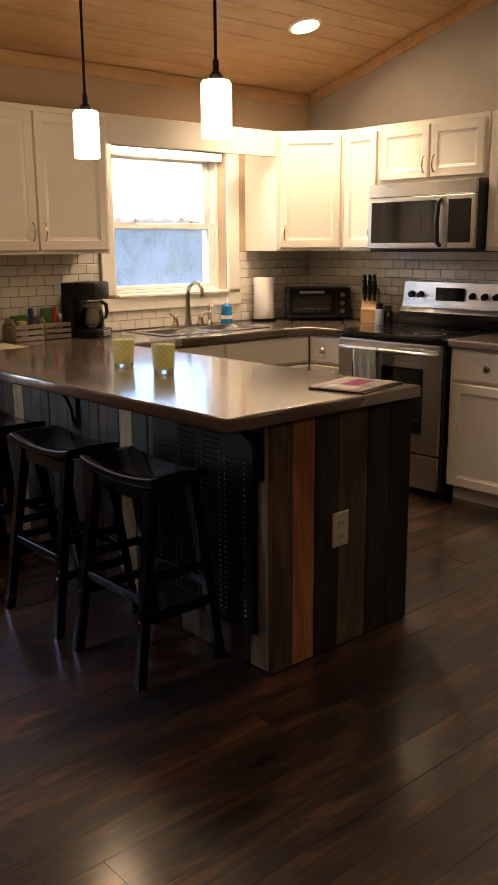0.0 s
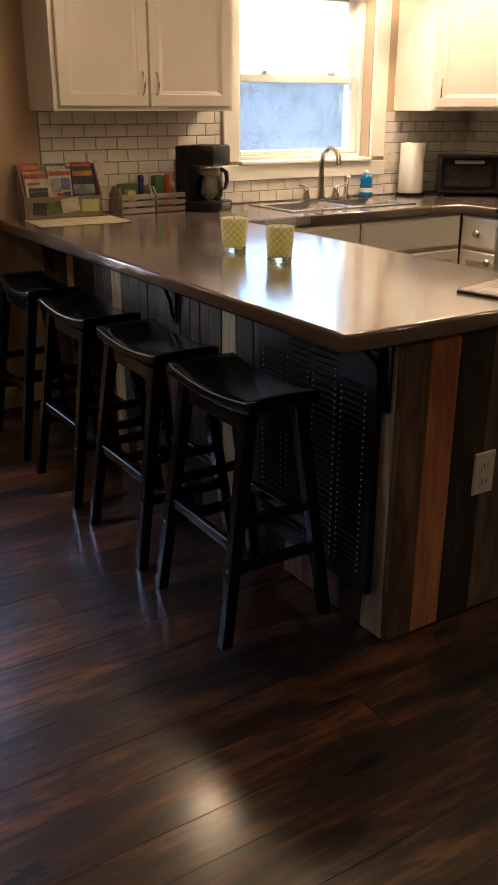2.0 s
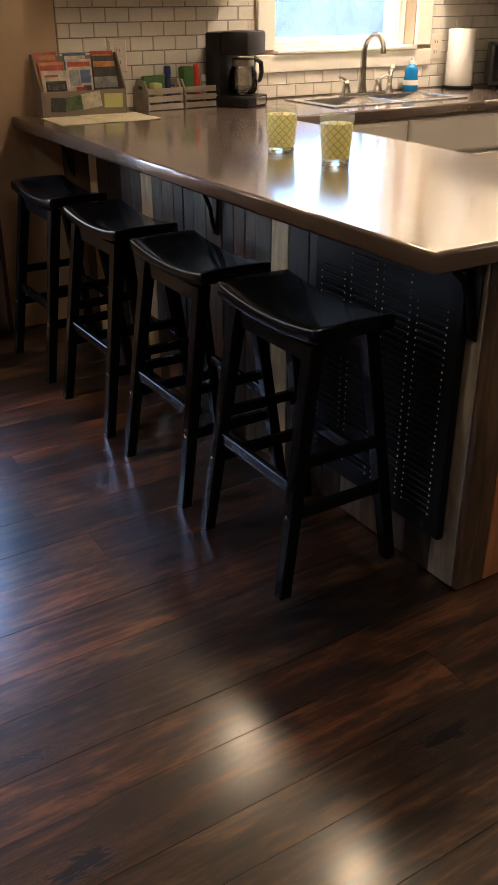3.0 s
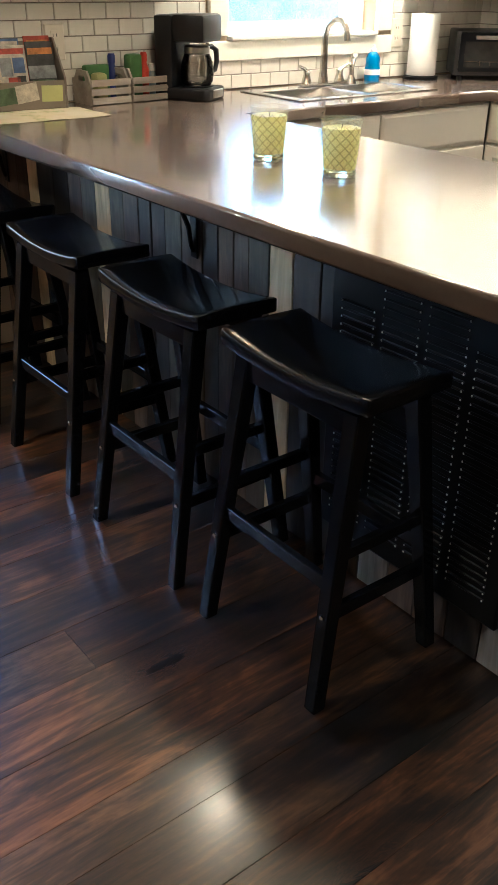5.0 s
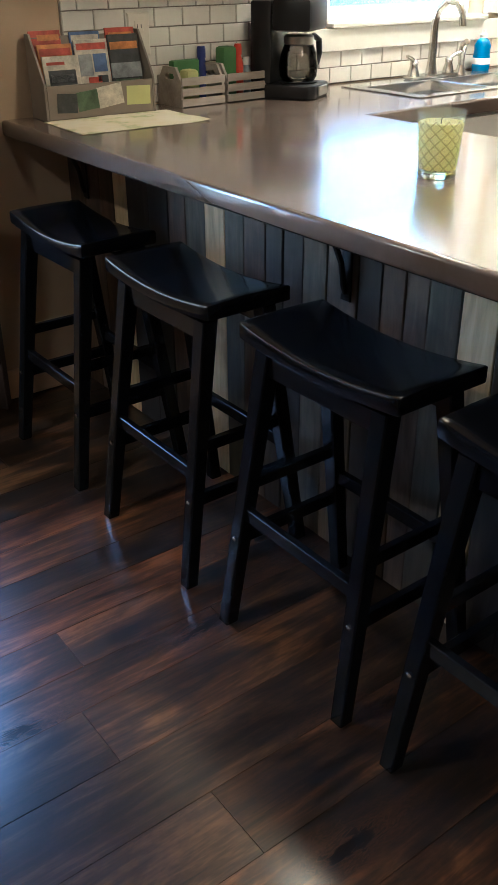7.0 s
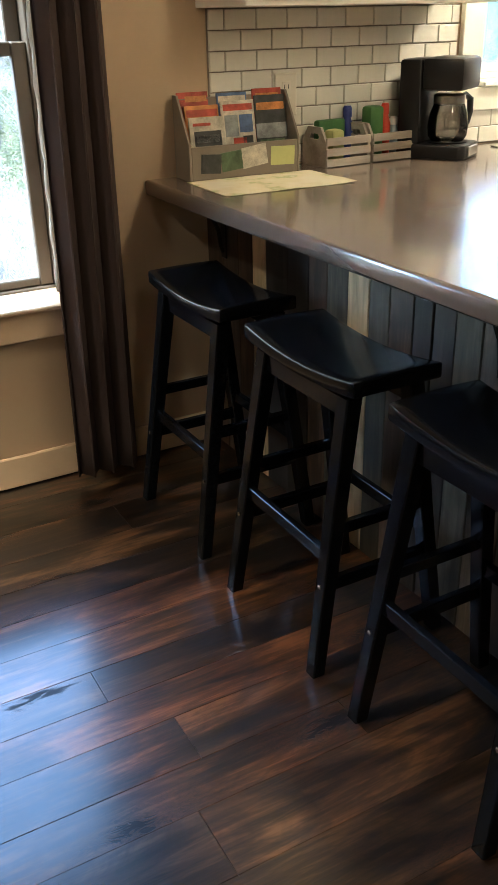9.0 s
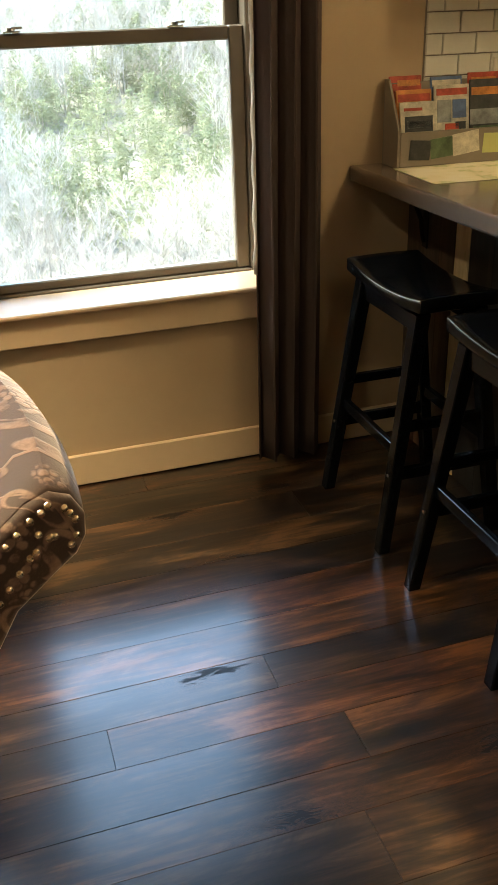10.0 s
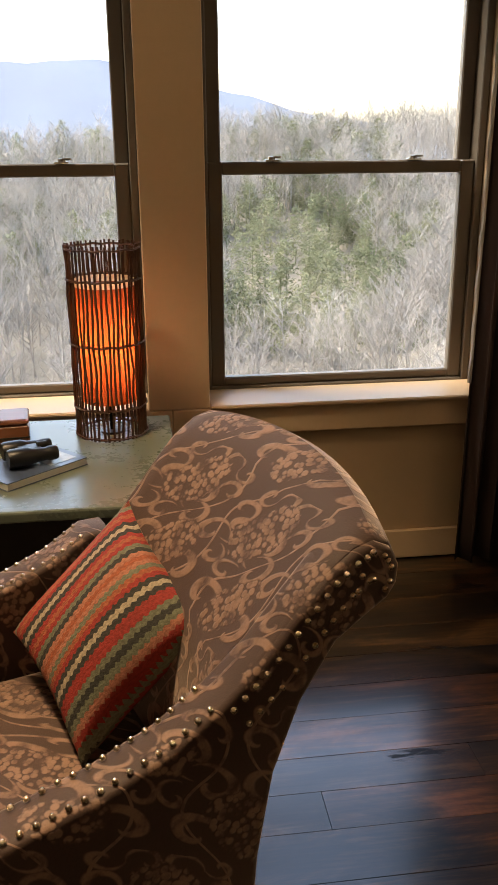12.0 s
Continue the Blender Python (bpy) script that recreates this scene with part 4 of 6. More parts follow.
part("spout", tube([(0, 0, 0.014), (0, 0, 0.06), (0, 0.0, 0.20), (0.003, -0.012, 0.245), (0.01, -0.05, 0.275), (0.018, -0.09, 0.27), (0.022, -0.115, 0.235), (0.023, -0.12, 0.19)], [0.024, 0.017, 0.014, 0.014, 0.0135, 0.0135, 0.013, 0.014], 14), "nickel", fa, smooth=True)
for s in (-1, 1):
    h = part("handle", lathe([(0.024, 0.014), (0.02, 0.03), (0.014, 0.05), (0.017, 0.062), (0.01, 0.072), (0, 0.073)], 16, at=(s * 0.1, 0, 0)), "nickel", fa, smooth=True)
    part("lever", tube([(s * 0.1, 0, 0.062), (s * 0.125, -0.01, 0.078), (s * 0.16, -0.018, 0.088)], [0.009, 0.007, 0.006], 10), "nickel", h, smooth=True)
sp = thing("sprayer", pose(4.375, 4.42, TOP + 0.0065), "brushed nickel side sprayer beside the faucet", "faucet")
part("collar", lathe([(0.024, 0), (0.02, 0.012), (0.015, 0.03), (0.013, 0.035)], 16), "nickel", sp, smooth=True)
part("wand", tube([(0, 0, 0.03), (0, 0, 0.08), (-0.002, -0.006, 0.11), (-0.01, -0.03, 0.125)], [0.012, 0.014, 0.016, 0.012], 12), "nickel", sp, smooth=True)

bl = thing("window_blind", pose(4.19, N + 0.03, 1.945), "white raised window blind above the sink", "blind")
part("headrail", box(-0.425, 0.425, -0.02, 0.02, 0.012, 0.05, 0.003), "white_trim", bl)
for k in range(3):
    part("slat", box(-0.42, 0.42, -0.022, 0.022, 0.0005 + 0.0036 * k, 0.003 + 0.0036 * k), "white_trim", bl)

# ---- worktop things ----
Z = TOP + 0.0005
M["soap_blue"] = surf("clear_blue_soap_bottle", (0.01, 0.17, 0.42), 0.1, 9.0, 0.12, bump=0.0)
M["white_plastic"] = surf("white_plastic", (0.75, 0.75, 0.74), 0.04, 9.0, 0.35, bump=0.02)
M["paper"] = surf("white_paper", (0.76, 0.74, 0.69), 0.04, 12.0, 0.8, bump=0.15)
so = thing("soap_bottle", pose(4.565, 4.475, Z), "blue dish soap bottle with white cap by the sink", "bottle")
part("bottle", lathe([(0, 0), (0.034, 0.001), (0.038, 0.015), (0.037, 0.055), (0.033, 0.08), (0.035, 0.10), (0.024, 0.122), (0.014, 0.13), (0, 0.131)], 24), "soap_blue", so, smooth=True)
part("cap", lathe([(0.015, 0.128), (0.015, 0.142), (0.008, 0.147), (0.007, 0.16), (0, 0.161)], 16), "white_plastic", so, smooth=True)
part("label", lathe([(0.0383, 0.030), (0.0376, 0.054)], 24), "white_plastic", so, smooth=True)
pt = thing("paper_towel", pose(4.86, 4.43, Z), "white paper towel roll on a dark upright holder", "paper towel")
part("base", lathe([(0, 0), (0.085, 0), (0.085, 0.012), (0.02, 0.016), (0, 0.016)], 28), "black_metal", pt, smooth=True)
part("roll", lathe([(0.02, 0.017), (0.068, 0.017), (0.070, 0.02), (0.070, 0.288), (0.068, 0.291), (0.02, 0.295)], 32), "paper", pt, smooth=True)
part("post", lathe([(0.008, 0.016), (0.008, 0.286), (0.012, 0.290), (0.009, 0.297), (0, 0.298)], 14), "black_metal", pt, smooth=True)

M["toaster_in"] = surf("dim_toaster_window", (0.03, 0.028, 0.025), 0.3, 30.0, 0.12, bump=0.0)
to = thing("toaster_oven", pose(4.945, 4.30, Z, 0, 0, -42), "black countertop toaster oven in the corner", "toaster oven")
part("body", box(0, 0.43, 0, 0.27, 0.02, 0.222, 0.012, 2), "black_plastic", to, smooth=True)
td = part("door", box(0.02, 0.325, -0.012, -0.0005, 0.04, 0.215, 0.004), "black_metal", to)
part("glass", box(0.045, 0.30, -0.0145, -0.0115, 0.06, 0.175), "toaster_in", td, "dark glass with rack behind")
part("handle", box(0.09, 0.255, -0.035, -0.013, 0.185, 0.202, 0.004, 2), "steel", td)
for z in (0.175, 0.12, 0.068):
    kb = lathe([(0.016, 0), (0.014, 0.018), (0, 0.019)], 16)
    box(-0.002, 0.002, -0.013, 0.013, 0.017, 0.022, bm=kb)
    bmesh.ops.rotate(kb, verts=kb.verts, matrix=Matrix.Rotation(radians(90), 3, "X"))
    bmesh.ops.translate(kb, verts=kb.verts, vec=(0.378, -0.0005, z))
    part("knob", kb, "steel", to, smooth=True)
for x in (0.04, 0.39):
    for y in (0.03, 0.24):
        part("foot", lathe([(0.014, 0), (0.014, 0.021), (0, 0.021)], 10, at=(x, y, 0)), "black_plastic", to)
for k in range(5):
    part("rack_wire", box(0.05, 0.295, -0.0158, -0.0143, 0.085 + 0.0, 0.087) if k == 0 else box(0.07 + 0.05 * k, 0.073 + 0.05 * k, -0.0157, -0.0144, 0.07, 0.085), "nickel", td)

M["maple"] = wood("pale_maple", (0.36, 0.22, 0.10), (0.46, 0.29, 0.14), (0.54, 0.36, 0.19), "z", 1.0, 0.45, 0, bump=0.1)
kn = thing("knife_block", pose(5.205, 3.86, Z, 0, 0, -60), "pale wooden knife block full of black-handled knives", "knife block")
part("block", prism([(-0.03, 0), (0.10, 0), (0.10, 0.20), (0.045, 0.225), (-0.03, 0.09)], "x", 0, 0.105, 0.003, 1), "maple", kn)
for i in range(3):
    for j in range(3):
        c = Vector((0.02 + 0.032 * i, 0.0 + 0.022 * j, 0.15 + 0.034 * j))
        part("knife_handle", tube([c, c + Vector((0, -0.035, 0.045)), c + Vector((0, -0.062, 0.092))], [0.009, 0.011, 0.0095], 8), "black_plastic", kn, smooth=True)
part("steel_handle", tube([(0.05, 0.06, 0.21), (0.05, 0.035, 0.26), (0.05, 0.028, 0.30)], [0.009, 0.011, 0.008], 8), "black_plastic", kn, smooth=True)
M["shaker_glass"] = surf("bluish_clear_bottle", (0.30, 0.36, 0.42), 0.15, 20.0, 0.1, bump=0.0)
for nm, x, y, hh, mt, capm, lb in (("spice_bottle", 5.235, 3.735, 0.13, "shaker_glass", "black_plastic", "small clear spice bottle with a dark cap"), ("pepper_grinder", 5.29, 3.70, 0.115, "black_glass", "nickel", "small dark grinder with a metal cap")):
    sb = thing(nm, pose(x, y, Z), lb, "bottle")
    part("jar", lathe([(0, 0), (0.027, 0), (0.028, 0.01), (0.028, hh * 0.65), (0.02, hh * 0.75), (0, hh * 0.75)], 18), mt, sb, smooth=True)
    part("lid", lathe([(0.023, hh * 0.73), (0.024, hh * 0.98), (0.02, hh), (0, hh)], 18), capm, sb, smooth=True)

# candles in green glass
m, nt, p = nodes_of("lattice_green_glass")
sep = nt.nodes.new("ShaderNodeSeparateXYZ")
nt.links.new(mapped(nt, "obj"), sep.inputs[0])
ang = calc(nt, "ARCTAN2", sep.outputs[1], sep.outputs[0])
l1 = calc(nt, "ABSOLUTE", calc(nt, "SINE", calc(nt, "ADD", calc(nt, "MULTIPLY", ang, 6), calc(nt, "MULTIPLY", sep.outputs[2], 130))))
l2 = calc(nt, "ABSOLUTE", calc(nt, "SINE", calc(nt, "SUBTRACT", calc(nt, "MULTIPLY", ang, 6), calc(nt, "MULTIPLY", sep.outputs[2], 130))))
lat = calc(nt, "LESS_THAN", calc(nt, "MINIMUM", l1, l2), 0.28)
band = calc(nt, "MULTIPLY", lat, calc(nt, "MULTIPLY", calc(nt, "GREATER_THAN", sep.outputs[2], 0.015), calc(nt, "LESS_THAN", sep.outputs[2], 0.122)))
nt.links.new(ramp_of(nt, band, [(0, (0.86, 0.95, 0.80)), (1, (0.72, 0.82, 0.40))]), p.inputs["Base Color"])
nt.links.new(calc(nt, "ADD", 0.15, calc(nt, "MULTIPLY", band, 0.13)), p.inputs["Alpha"])
p.inputs["Roughness"].default_value = 0.08
M["candle_glass"] = m
m, nt, p = nodes_of("yellow_green_wax")
p.inputs["Base Color"].default_value = (0.93, 0.87, 0.45, 1)
p.inputs["Subsurface Weight"].default_value = 0.6
p.inputs["Subsurface Radius"].default_value = (0.03, 0.025, 0.008)
p.inputs["Roughness"].default_value = 0.45
tl, ms = nt.nodes.new("ShaderNodeBsdfTranslucent"), nt.nodes.new("ShaderNodeMixShader")
tl.inputs[0].default_value = (0.98, 0.93, 0.52, 1)
ms.inputs[0].default_value = 0.5
nt.links.new(p.outputs[0], ms.inputs[1])
nt.links.new(tl.outputs[0], ms.inputs[2])
nt.links.new(ms.outputs[0], nt.nodes["Material Output"].inputs[0])
M["wax"] = m
m, nt, p = nodes_of("thick_green_glass")
p.inputs["Base Color"].default_value = (0.88, 0.97, 0.84, 1)
p.inputs["Transmission Weight"].default_value = 1.0
p.inputs["Roughness"].default_value, p.inputs["IOR"].default_value = 0.03, 1.45
M["thick_glass"] = m
for x, y in ((2.885, 3.185), (2.897, 2.912)):
    cd = thing("candle_glass", pose(x, y, Z), "yellow candle in a green lattice-patterned glass tumbler", "candle", "candles on the bar")
    part("tumbler", lathe([(0, 0.0), (0.040, 0.0), (0.043, 0.004), (0.053, 0.138), (0.0515, 0.139), (0.0505, 0.137), (0.042, 0.018), (0, 0.016)], 36), "candle_glass", cd, smooth=True)
    part("wax", lathe([(0, 0.0175), (0.0415, 0.0185), (0.0485, 0.112), (0.046, 0.116), (0.02, 0.112), (0, 0.111)], 28), "wax", cd, "yellow-green wax", True)
    part("glass_base", lathe([(0, 0.0005), (0.0395, 0.0005), (0.0425, 0.004), (0.0418, 0.0155), (0, 0.0145)], 28), "thick_glass", cd, "clear thick glass base", True)
    part("wick", tube([(0, 0, 0.11), (0.001, 0, 0.118), (0.003, 0, 0.124)], 0.0012, 6), "black_plastic", cd)

# magazine at the bar's end
M["print_pink"] = surf("glossy_print", (0.62, 0.50, 0.48), 0.45, 22.0, 0.25, bump=0.0)
M["print_magenta"] = surf("magenta_print", (0.42, 0.04, 0.20), 0.3, 16.0, 0.25, bump=0.0)
mg = thing("magazine", pose(3.20, 2.135, Z, 0, 0, 12), "glossy magazine lying on a dark folder", "magazine")
part("folder", box(-0.15, 0.15, -0.115, 0.115, 0, 0.004, 0.001), "black_plastic", mg)
part("cover", box(-0.155, 0.125, -0.10, 0.11, 0.0045, 0.010, 0.001), "print_pink", mg)
part("picture", box(-0.05, 0.09, -0.03, 0.04, 0.0102, 0.0108), "print_magenta", mg)
part("picture", box(-0.13, -0.07, -0.06, 0.06, 0.0102, 0.0108), "paper", mg)

# coffee maker
M["coffee_glass"] = pane_glass("carafe_glass", (0.72, 0.71, 0.69), ior=1.75)
cm = thing("coffee_maker", Matrix(pose(3.455, 4.40, Z, 0, 0, 30)) @ Matrix.Diagonal((0.94, 0.97, 0.9, 1)), "black drip coffee maker with an empty glass carafe", "coffee maker")
part("base", prism([(-0.095, -0.11), (-0.075, -0.125), (0.075, -0.125), (0.095, -0.11), (0.095, 0.115), (-0.095, 0.115)], "z", 0, 0.052, 0.008, 2), "black_plastic", cm, smooth=True)
part("column", box(-0.095, 0.095, 0.035, 0.115, 0.05, 0.34, 0.012, 2), "black_plastic", cm, smooth=True)
part("brew_head", box(-0.095, 0.095, -0.11, 0.036, 0.235, 0.345, 0.016, 2), "black_plastic", cm, smooth=True)
part("control_panel", box(-0.045, 0.05, -0.131, -0.1245, 0.01, 0.045, 0.003), "steel", cm)
part("hot_plate", lathe([(0, 0.052), (0.068, 0.052), (0.07, 0.056), (0, 0.057)], 28, at=(0, -0.035, 0)), "black_metal", cm)
ca = part("carafe", lathe([(0, 0.058), (0.055, 0.058), (0.066, 0.075), (0.07, 0.11), (0.064, 0.155), (0.05, 0.19), (0.048, 0.2), (0.046, 0.2), (0.046, 0.19), (0.06, 0.155), (0.066, 0.11), (0.062, 0.078), (0, 0.064)], 32, at=(0, -0.035, 0)), "coffee_glass", cm, "clear empty glass carafe", True)
part("carafe_band", lathe([(0.049, 0.186), (0.053, 0.19), (0.053, 0.214), (0.045, 0.222), (0, 0.224)], 32, at=(0, -0.035, 0)), "steel", ca, smooth=True)
part("carafe_handle", tube([(0.05, -0.05, 0.205), (0.085, -0.062, 0.212), (0.112, -0.072, 0.195), (0.116, -0.074, 0.15), (0.104, -0.07, 0.112), (0.072, -0.058, 0.10)], [0.008, 0.011, 0.012, 0.011, 0.01, 0.007], 10), "black_plastic", ca, smooth=True)

# slatted wooden caddies with bottles
M["grey_wood"] = wood("whitewashed_wood", (0.24, 0.20, 0.16), (0.36, 0.31, 0.26), (0.46, 0.41, 0.35), "x", 1.2, 0.65, 0, bump=0.2)
M["green_cloth"] = surf("green_packet", (0.07, 0.17, 0.05), 0.2, 18.0, 0.6)
M["red_plastic"] = surf("red_plastic", (0.55, 0.05, 0.02), 0.1, 9.0, 0.35)
M["blue_plastic"] = surf("dark_blue_plastic", (0.02, 0.03, 0.16), 0.1, 9.0, 0.35)
M["yellow_paper"] = surf("yellow_paper", (0.50, 0.50, 0.20), 0.08, 12.0, 0.75)


def caddy(x, y, turn, label):
    """An open crate: two shaped ends with a grip hole, slats along the sides and a floor."""
    c = thing("slatted_caddy", pose(x, y, Z, 0, 0, turn), label, "crate", "slatted caddies on the worktop")
    w, d = 0.175, 0.13
    for s in (0, 1):
        x0 = s * (w - 0.009)
        bm = bmesh.new()
        out = [(0, 0), (d, 0), (d, 0.075), (d - 0.03, 0.12), (0.03, 0.12), (0, 0.075)]
        hole = [(0.045, 0.082), (0.085, 0.082), (0.092, 0.09), (0.085, 0.1), (0.045, 0.1), (0.038, 0.09)]
        ring = {}
        for xx in (x0, x0 + 0.009):
            ring[xx, 0] = [bm.verts.new((xx, a, b)) for a, b in out]
            ring[xx, 1] = [bm.verts.new((xx, a, b)) for a, b in hole]
        # tie each outline corner to a corner of the grip hole
        for xx in (x0, x0 + 0.009):
            o, h = ring[xx, 0], ring[xx, 1]
            for k in range(6):
                bm.faces.new((o[k], o[(k + 1) % 6], h[(k + 1) % 6], h[k]))
        for r in (0, 1):
            a, b = ring[x0, r], ring[x0 + 0.009, r]
            for k in range(6):
                bm.faces.new((a[k], a[(k + 1) % 6], b[(k + 1) % 6], b[k]))
        part("end_panel", bm, "grey_wood", c)
    for z in (0.002, 0.034, 0.066):
        for y0 in (-0.0065, d + 0.0005):
            part("slat", box(0, w, y0, y0 + 0.006, z, z + 0.024, 0.001), "grey_wood", c)
    part("bottom", box(0.0095, w - 0.0095, 0, d, 0.002, 0.008), "grey_wood", c)
    return c


caddy(3.005, 4.40, 2, "whitewashed slatted wooden caddy of packets")
caddy(3.19, 4.405, 2, "whitewashed slatted wooden caddy of bottles")


def packet(name, x, y, w, d, h, mat, label, tilt=0.0):
    o = part(name, box(-w / 2, w / 2, -d / 2, d / 2, 0, h, min(w, d) * 0.22, 2), mat, smooth=True, m=pose(x, y, Z + 0.009, tilt, 0, 5))
    tagged(o, label, "packet")


packet("tea_packet", 3.07, 4.45, 0.05, 0.05, 0.10, "yellow_paper", "yellow paper packets in the wooden caddy")
packet("sponge", 3.085, 4.50, 0.11, 0.03, 0.125, "green_cloth", "green scouring pad in the wooden caddy")
packet("napkin_bundle", 3.235, 4.47, 0.06, 0.05, 0.16, "green_cloth", "rolled green cloth in the wooden caddy")
for nm, x, y, r, hh, mt, cap, lb in (("blue_bottle", 3.165, 4.515, 0.02, 0.17, "blue_plastic", "blue_plastic", "dark blue bottle behind the wooden caddy"),
                                     ("red_bottle", 3.285, 4.47, 0.018, 0.165, "red_plastic", "red_plastic", "slim red squeeze bottle in the wooden caddy"),
                                     ("white_bottle", 3.33, 4.48, 0.018, 0.12, "shaker_glass", "white_plastic", "small clear bottle in the wooden caddy")):
    b = thing(nm, pose(x, y, Z + 0.009 * (nm != "blue_bottle")), lb, "bottle")
    part("body", lathe([(0, 0), (r, 0), (r * 1.05, hh * 0.1), (r * 1.05, hh * 0.62), (r * 0.6, hh * 0.78), (r * 0.6, hh * 0.8)], 16), mt, b, smooth=True)
    part("cap", lathe([(r * 0.75, hh * 0.79), (r * 0.75, hh * 0.95), (r * 0.6, hh), (0, hh)], 16), cap, b, smooth=True)

# brochure rack
M["rack_grey"] = surf("grey_brown_painted_wood", (0.22, 0.18, 0.14), 0.10, 10.0, 0.55)
rk = thing("brochure_rack", pose(2.535, 4.415, Z, 0, 0, -3), "grey wooden rack holding tourist brochures", "rack")
RWD = 0.37
part("front", box(0.008, RWD - 0.008, 0, 0.008, 0.002, 0.098, 0.002), "rack_grey", rk)
part("back", box(0.008, RWD - 0.008, 0.105, 0.113, 0.002, 0.225, 0.002), "rack_grey", rk)
part("shelf", box(0.008, RWD - 0.008, 0.0085, 0.1045, 0.002, 0.010), "rack_grey", rk)
for s in (0, RWD - 0.0075):
    part("side", prism([(0, 0), (0.113, 0), (0.113, 0.235), (0.085, 0.235), (0, 0.105)], "x", s, s + 0.0075, 0.001, 1), "rack_grey", rk)
PRINT = {k: surf("brochure_" + k, c, 0.55, 34.0, 0.3, bump=0.0) for k, c in
         (("red", (0.42, 0.07, 0.04)), ("green", (0.09, 0.13, 0.07)), ("cream", (0.52, 0.47, 0.38)), ("blue", (0.10, 0.15, 0.30)), ("dark", (0.05, 0.05, 0.05)), ("orange", (0.55, 0.22, 0.06)), ("grey", (0.26, 0.27, 0.27)))}


def brochure(x, y, w, h, lean, base, blocks, label):
    """A folded leaflet that leans in the rack; blocks: (x, z, w, h, print) on its face."""
    o = thing("brochure", Matrix(rk.matrix_basis) @ pose(x, y, 0.012, -lean, 0, 0), label, "brochure", "brochures in the rack")
    part("leaf", box(0, w, 0, 0.006, 0, h, 0.0008), PRINT[base], o)
    for bx, bz, bw, bh, k in blocks:
        part("print_block", box(bx * w, (bx + bw) * w, -0.0012, -0.0002, bz * h, (bz + bh) * h), PRINT[k], o)


brochure(0.012, 0.072, 0.10, 0.232, 9, "red", [(0.25, 0.88, 0.7, 0.07, "orange"), (0.3, 0.76, 0.65, 0.06, "cream")], "red and orange tourist brochure")
brochure(0.022, 0.044, 0.11, 0.196, 10, "orange", [(0.05, 0.84, 0.9, 0.1, "red"), (0.1, 0.7, 0.8, 0.08, "cream")], "orange folded tourist brochure")
brochure(0.024, 0.024, 0.115, 0.165, 10, "cream", [(0.12, 0.5, 0.76, 0.26, "dark"), (0.18, 0.56, 0.64, 0.13, "grey"), (0.1, 0.85, 0.5, 0.05, "red")], "cream brochure with a dark title block")
brochure(0.138, 0.066, 0.10, 0.225, 9, "blue", [(0.05, 0.88, 0.9, 0.08, "cream")], "blue and white tourist brochure")
brochure(0.136, 0.034, 0.11, 0.205, 10, "cream", [(0.06, 0.86, 0.88, 0.09, "red"), (0.08, 0.5, 0.4, 0.3, "grey"), (0.52, 0.55, 0.4, 0.25, "blue"), (0.3, 0.3, 0.4, 0.18, "red"), (0.6, 0.32, 0.3, 0.18, "dark")], "white brochure with a red heading and photographs")
brochure(0.258, 0.066, 0.10, 0.232, 9, "red", [(0.1, 0.88, 0.8, 0.06, "orange")], "red folded tourist brochure")
brochure(0.252, 0.04, 0.105, 0.215, 10, "dark", [(0.05, 0.8, 0.9, 0.1, "orange"), (0.0, 0.42, 1.0, 0.2, "grey"), (0.1, 0.14, 0.8, 0.26, "green")], "dark brochure with landscape photographs")
for x, z, w, h, k, tip, lb in ((0.035, 0.022, 0.065, 0.055, "dark", -4, "dark photo card on the brochure rack"), (0.105, 0.020, 0.07, 0.055, "green", 6, "dark green card on the brochure rack"),
                               (0.175, 0.024, 0.085, 0.06, "cream", 8, "white card on the brochure rack")):
    o = part("card", box(0, w, -0.0016, -0.0004, 0, h), PRINT[k], m=Matrix(rk.matrix_basis) @ pose(x, -0.0002, z, 0, -tip, 0))
    tagged(o, lb, "card", "cards on the brochure rack")
o = part("sticky_note", box(0, 0.082, -0.0016, -0.0004, 0, 0.055), "yellow_paper", m=Matrix(rk.matrix_basis) @ pose(0.268, -0.0002, 0.028, 0, 2, 0))
tagged(o, "yellow sticky note on the brochure rack", "note")

# paper map lying on the bar
m, nt, p = nodes_of("printed_map")
v = mapped(nt)
nt.links.new(ramp_of(nt, noise_of(nt, v, 11, 3), [(0.40, (0.66, 0.61, 0.47)), (0.56, (0.62, 0.56, 0.38)), (0.62, (0.40, 0.42, 0.20)), (0.7, (0.62, 0.58, 0.45))]), p.inputs["Base Color"])
p.inputs["Roughness"].default_value = 0.6
M["map"] = m
bm = bmesh.new()
pts = [[bm.verts.new((2.515 + 0.42 * i / 8 + 0.01 * j / 4, 4.13 + 0.27 * j / 4 + 0.02 * (1 - i / 8), 0.0012 + 0.0035 * (i == 8) * (j < 2) + 0.0015 * (abs(i - 4) < 1))) for i in range(9)] for j in range(5)]
for a, b in zip(pts, pts[1:]):
    for i in range(8):
        bm.faces.new((a[i], a[i + 1], b[i + 1], b[i]))
mp_ob = tagged(part("paper_map", bm, "map", m=pose(0, 0, Z)), "printed paper map lying flat on the bar", "map")
mp_ob.modifiers.new("thick", "SOLIDIFY").thickness = 0.0006


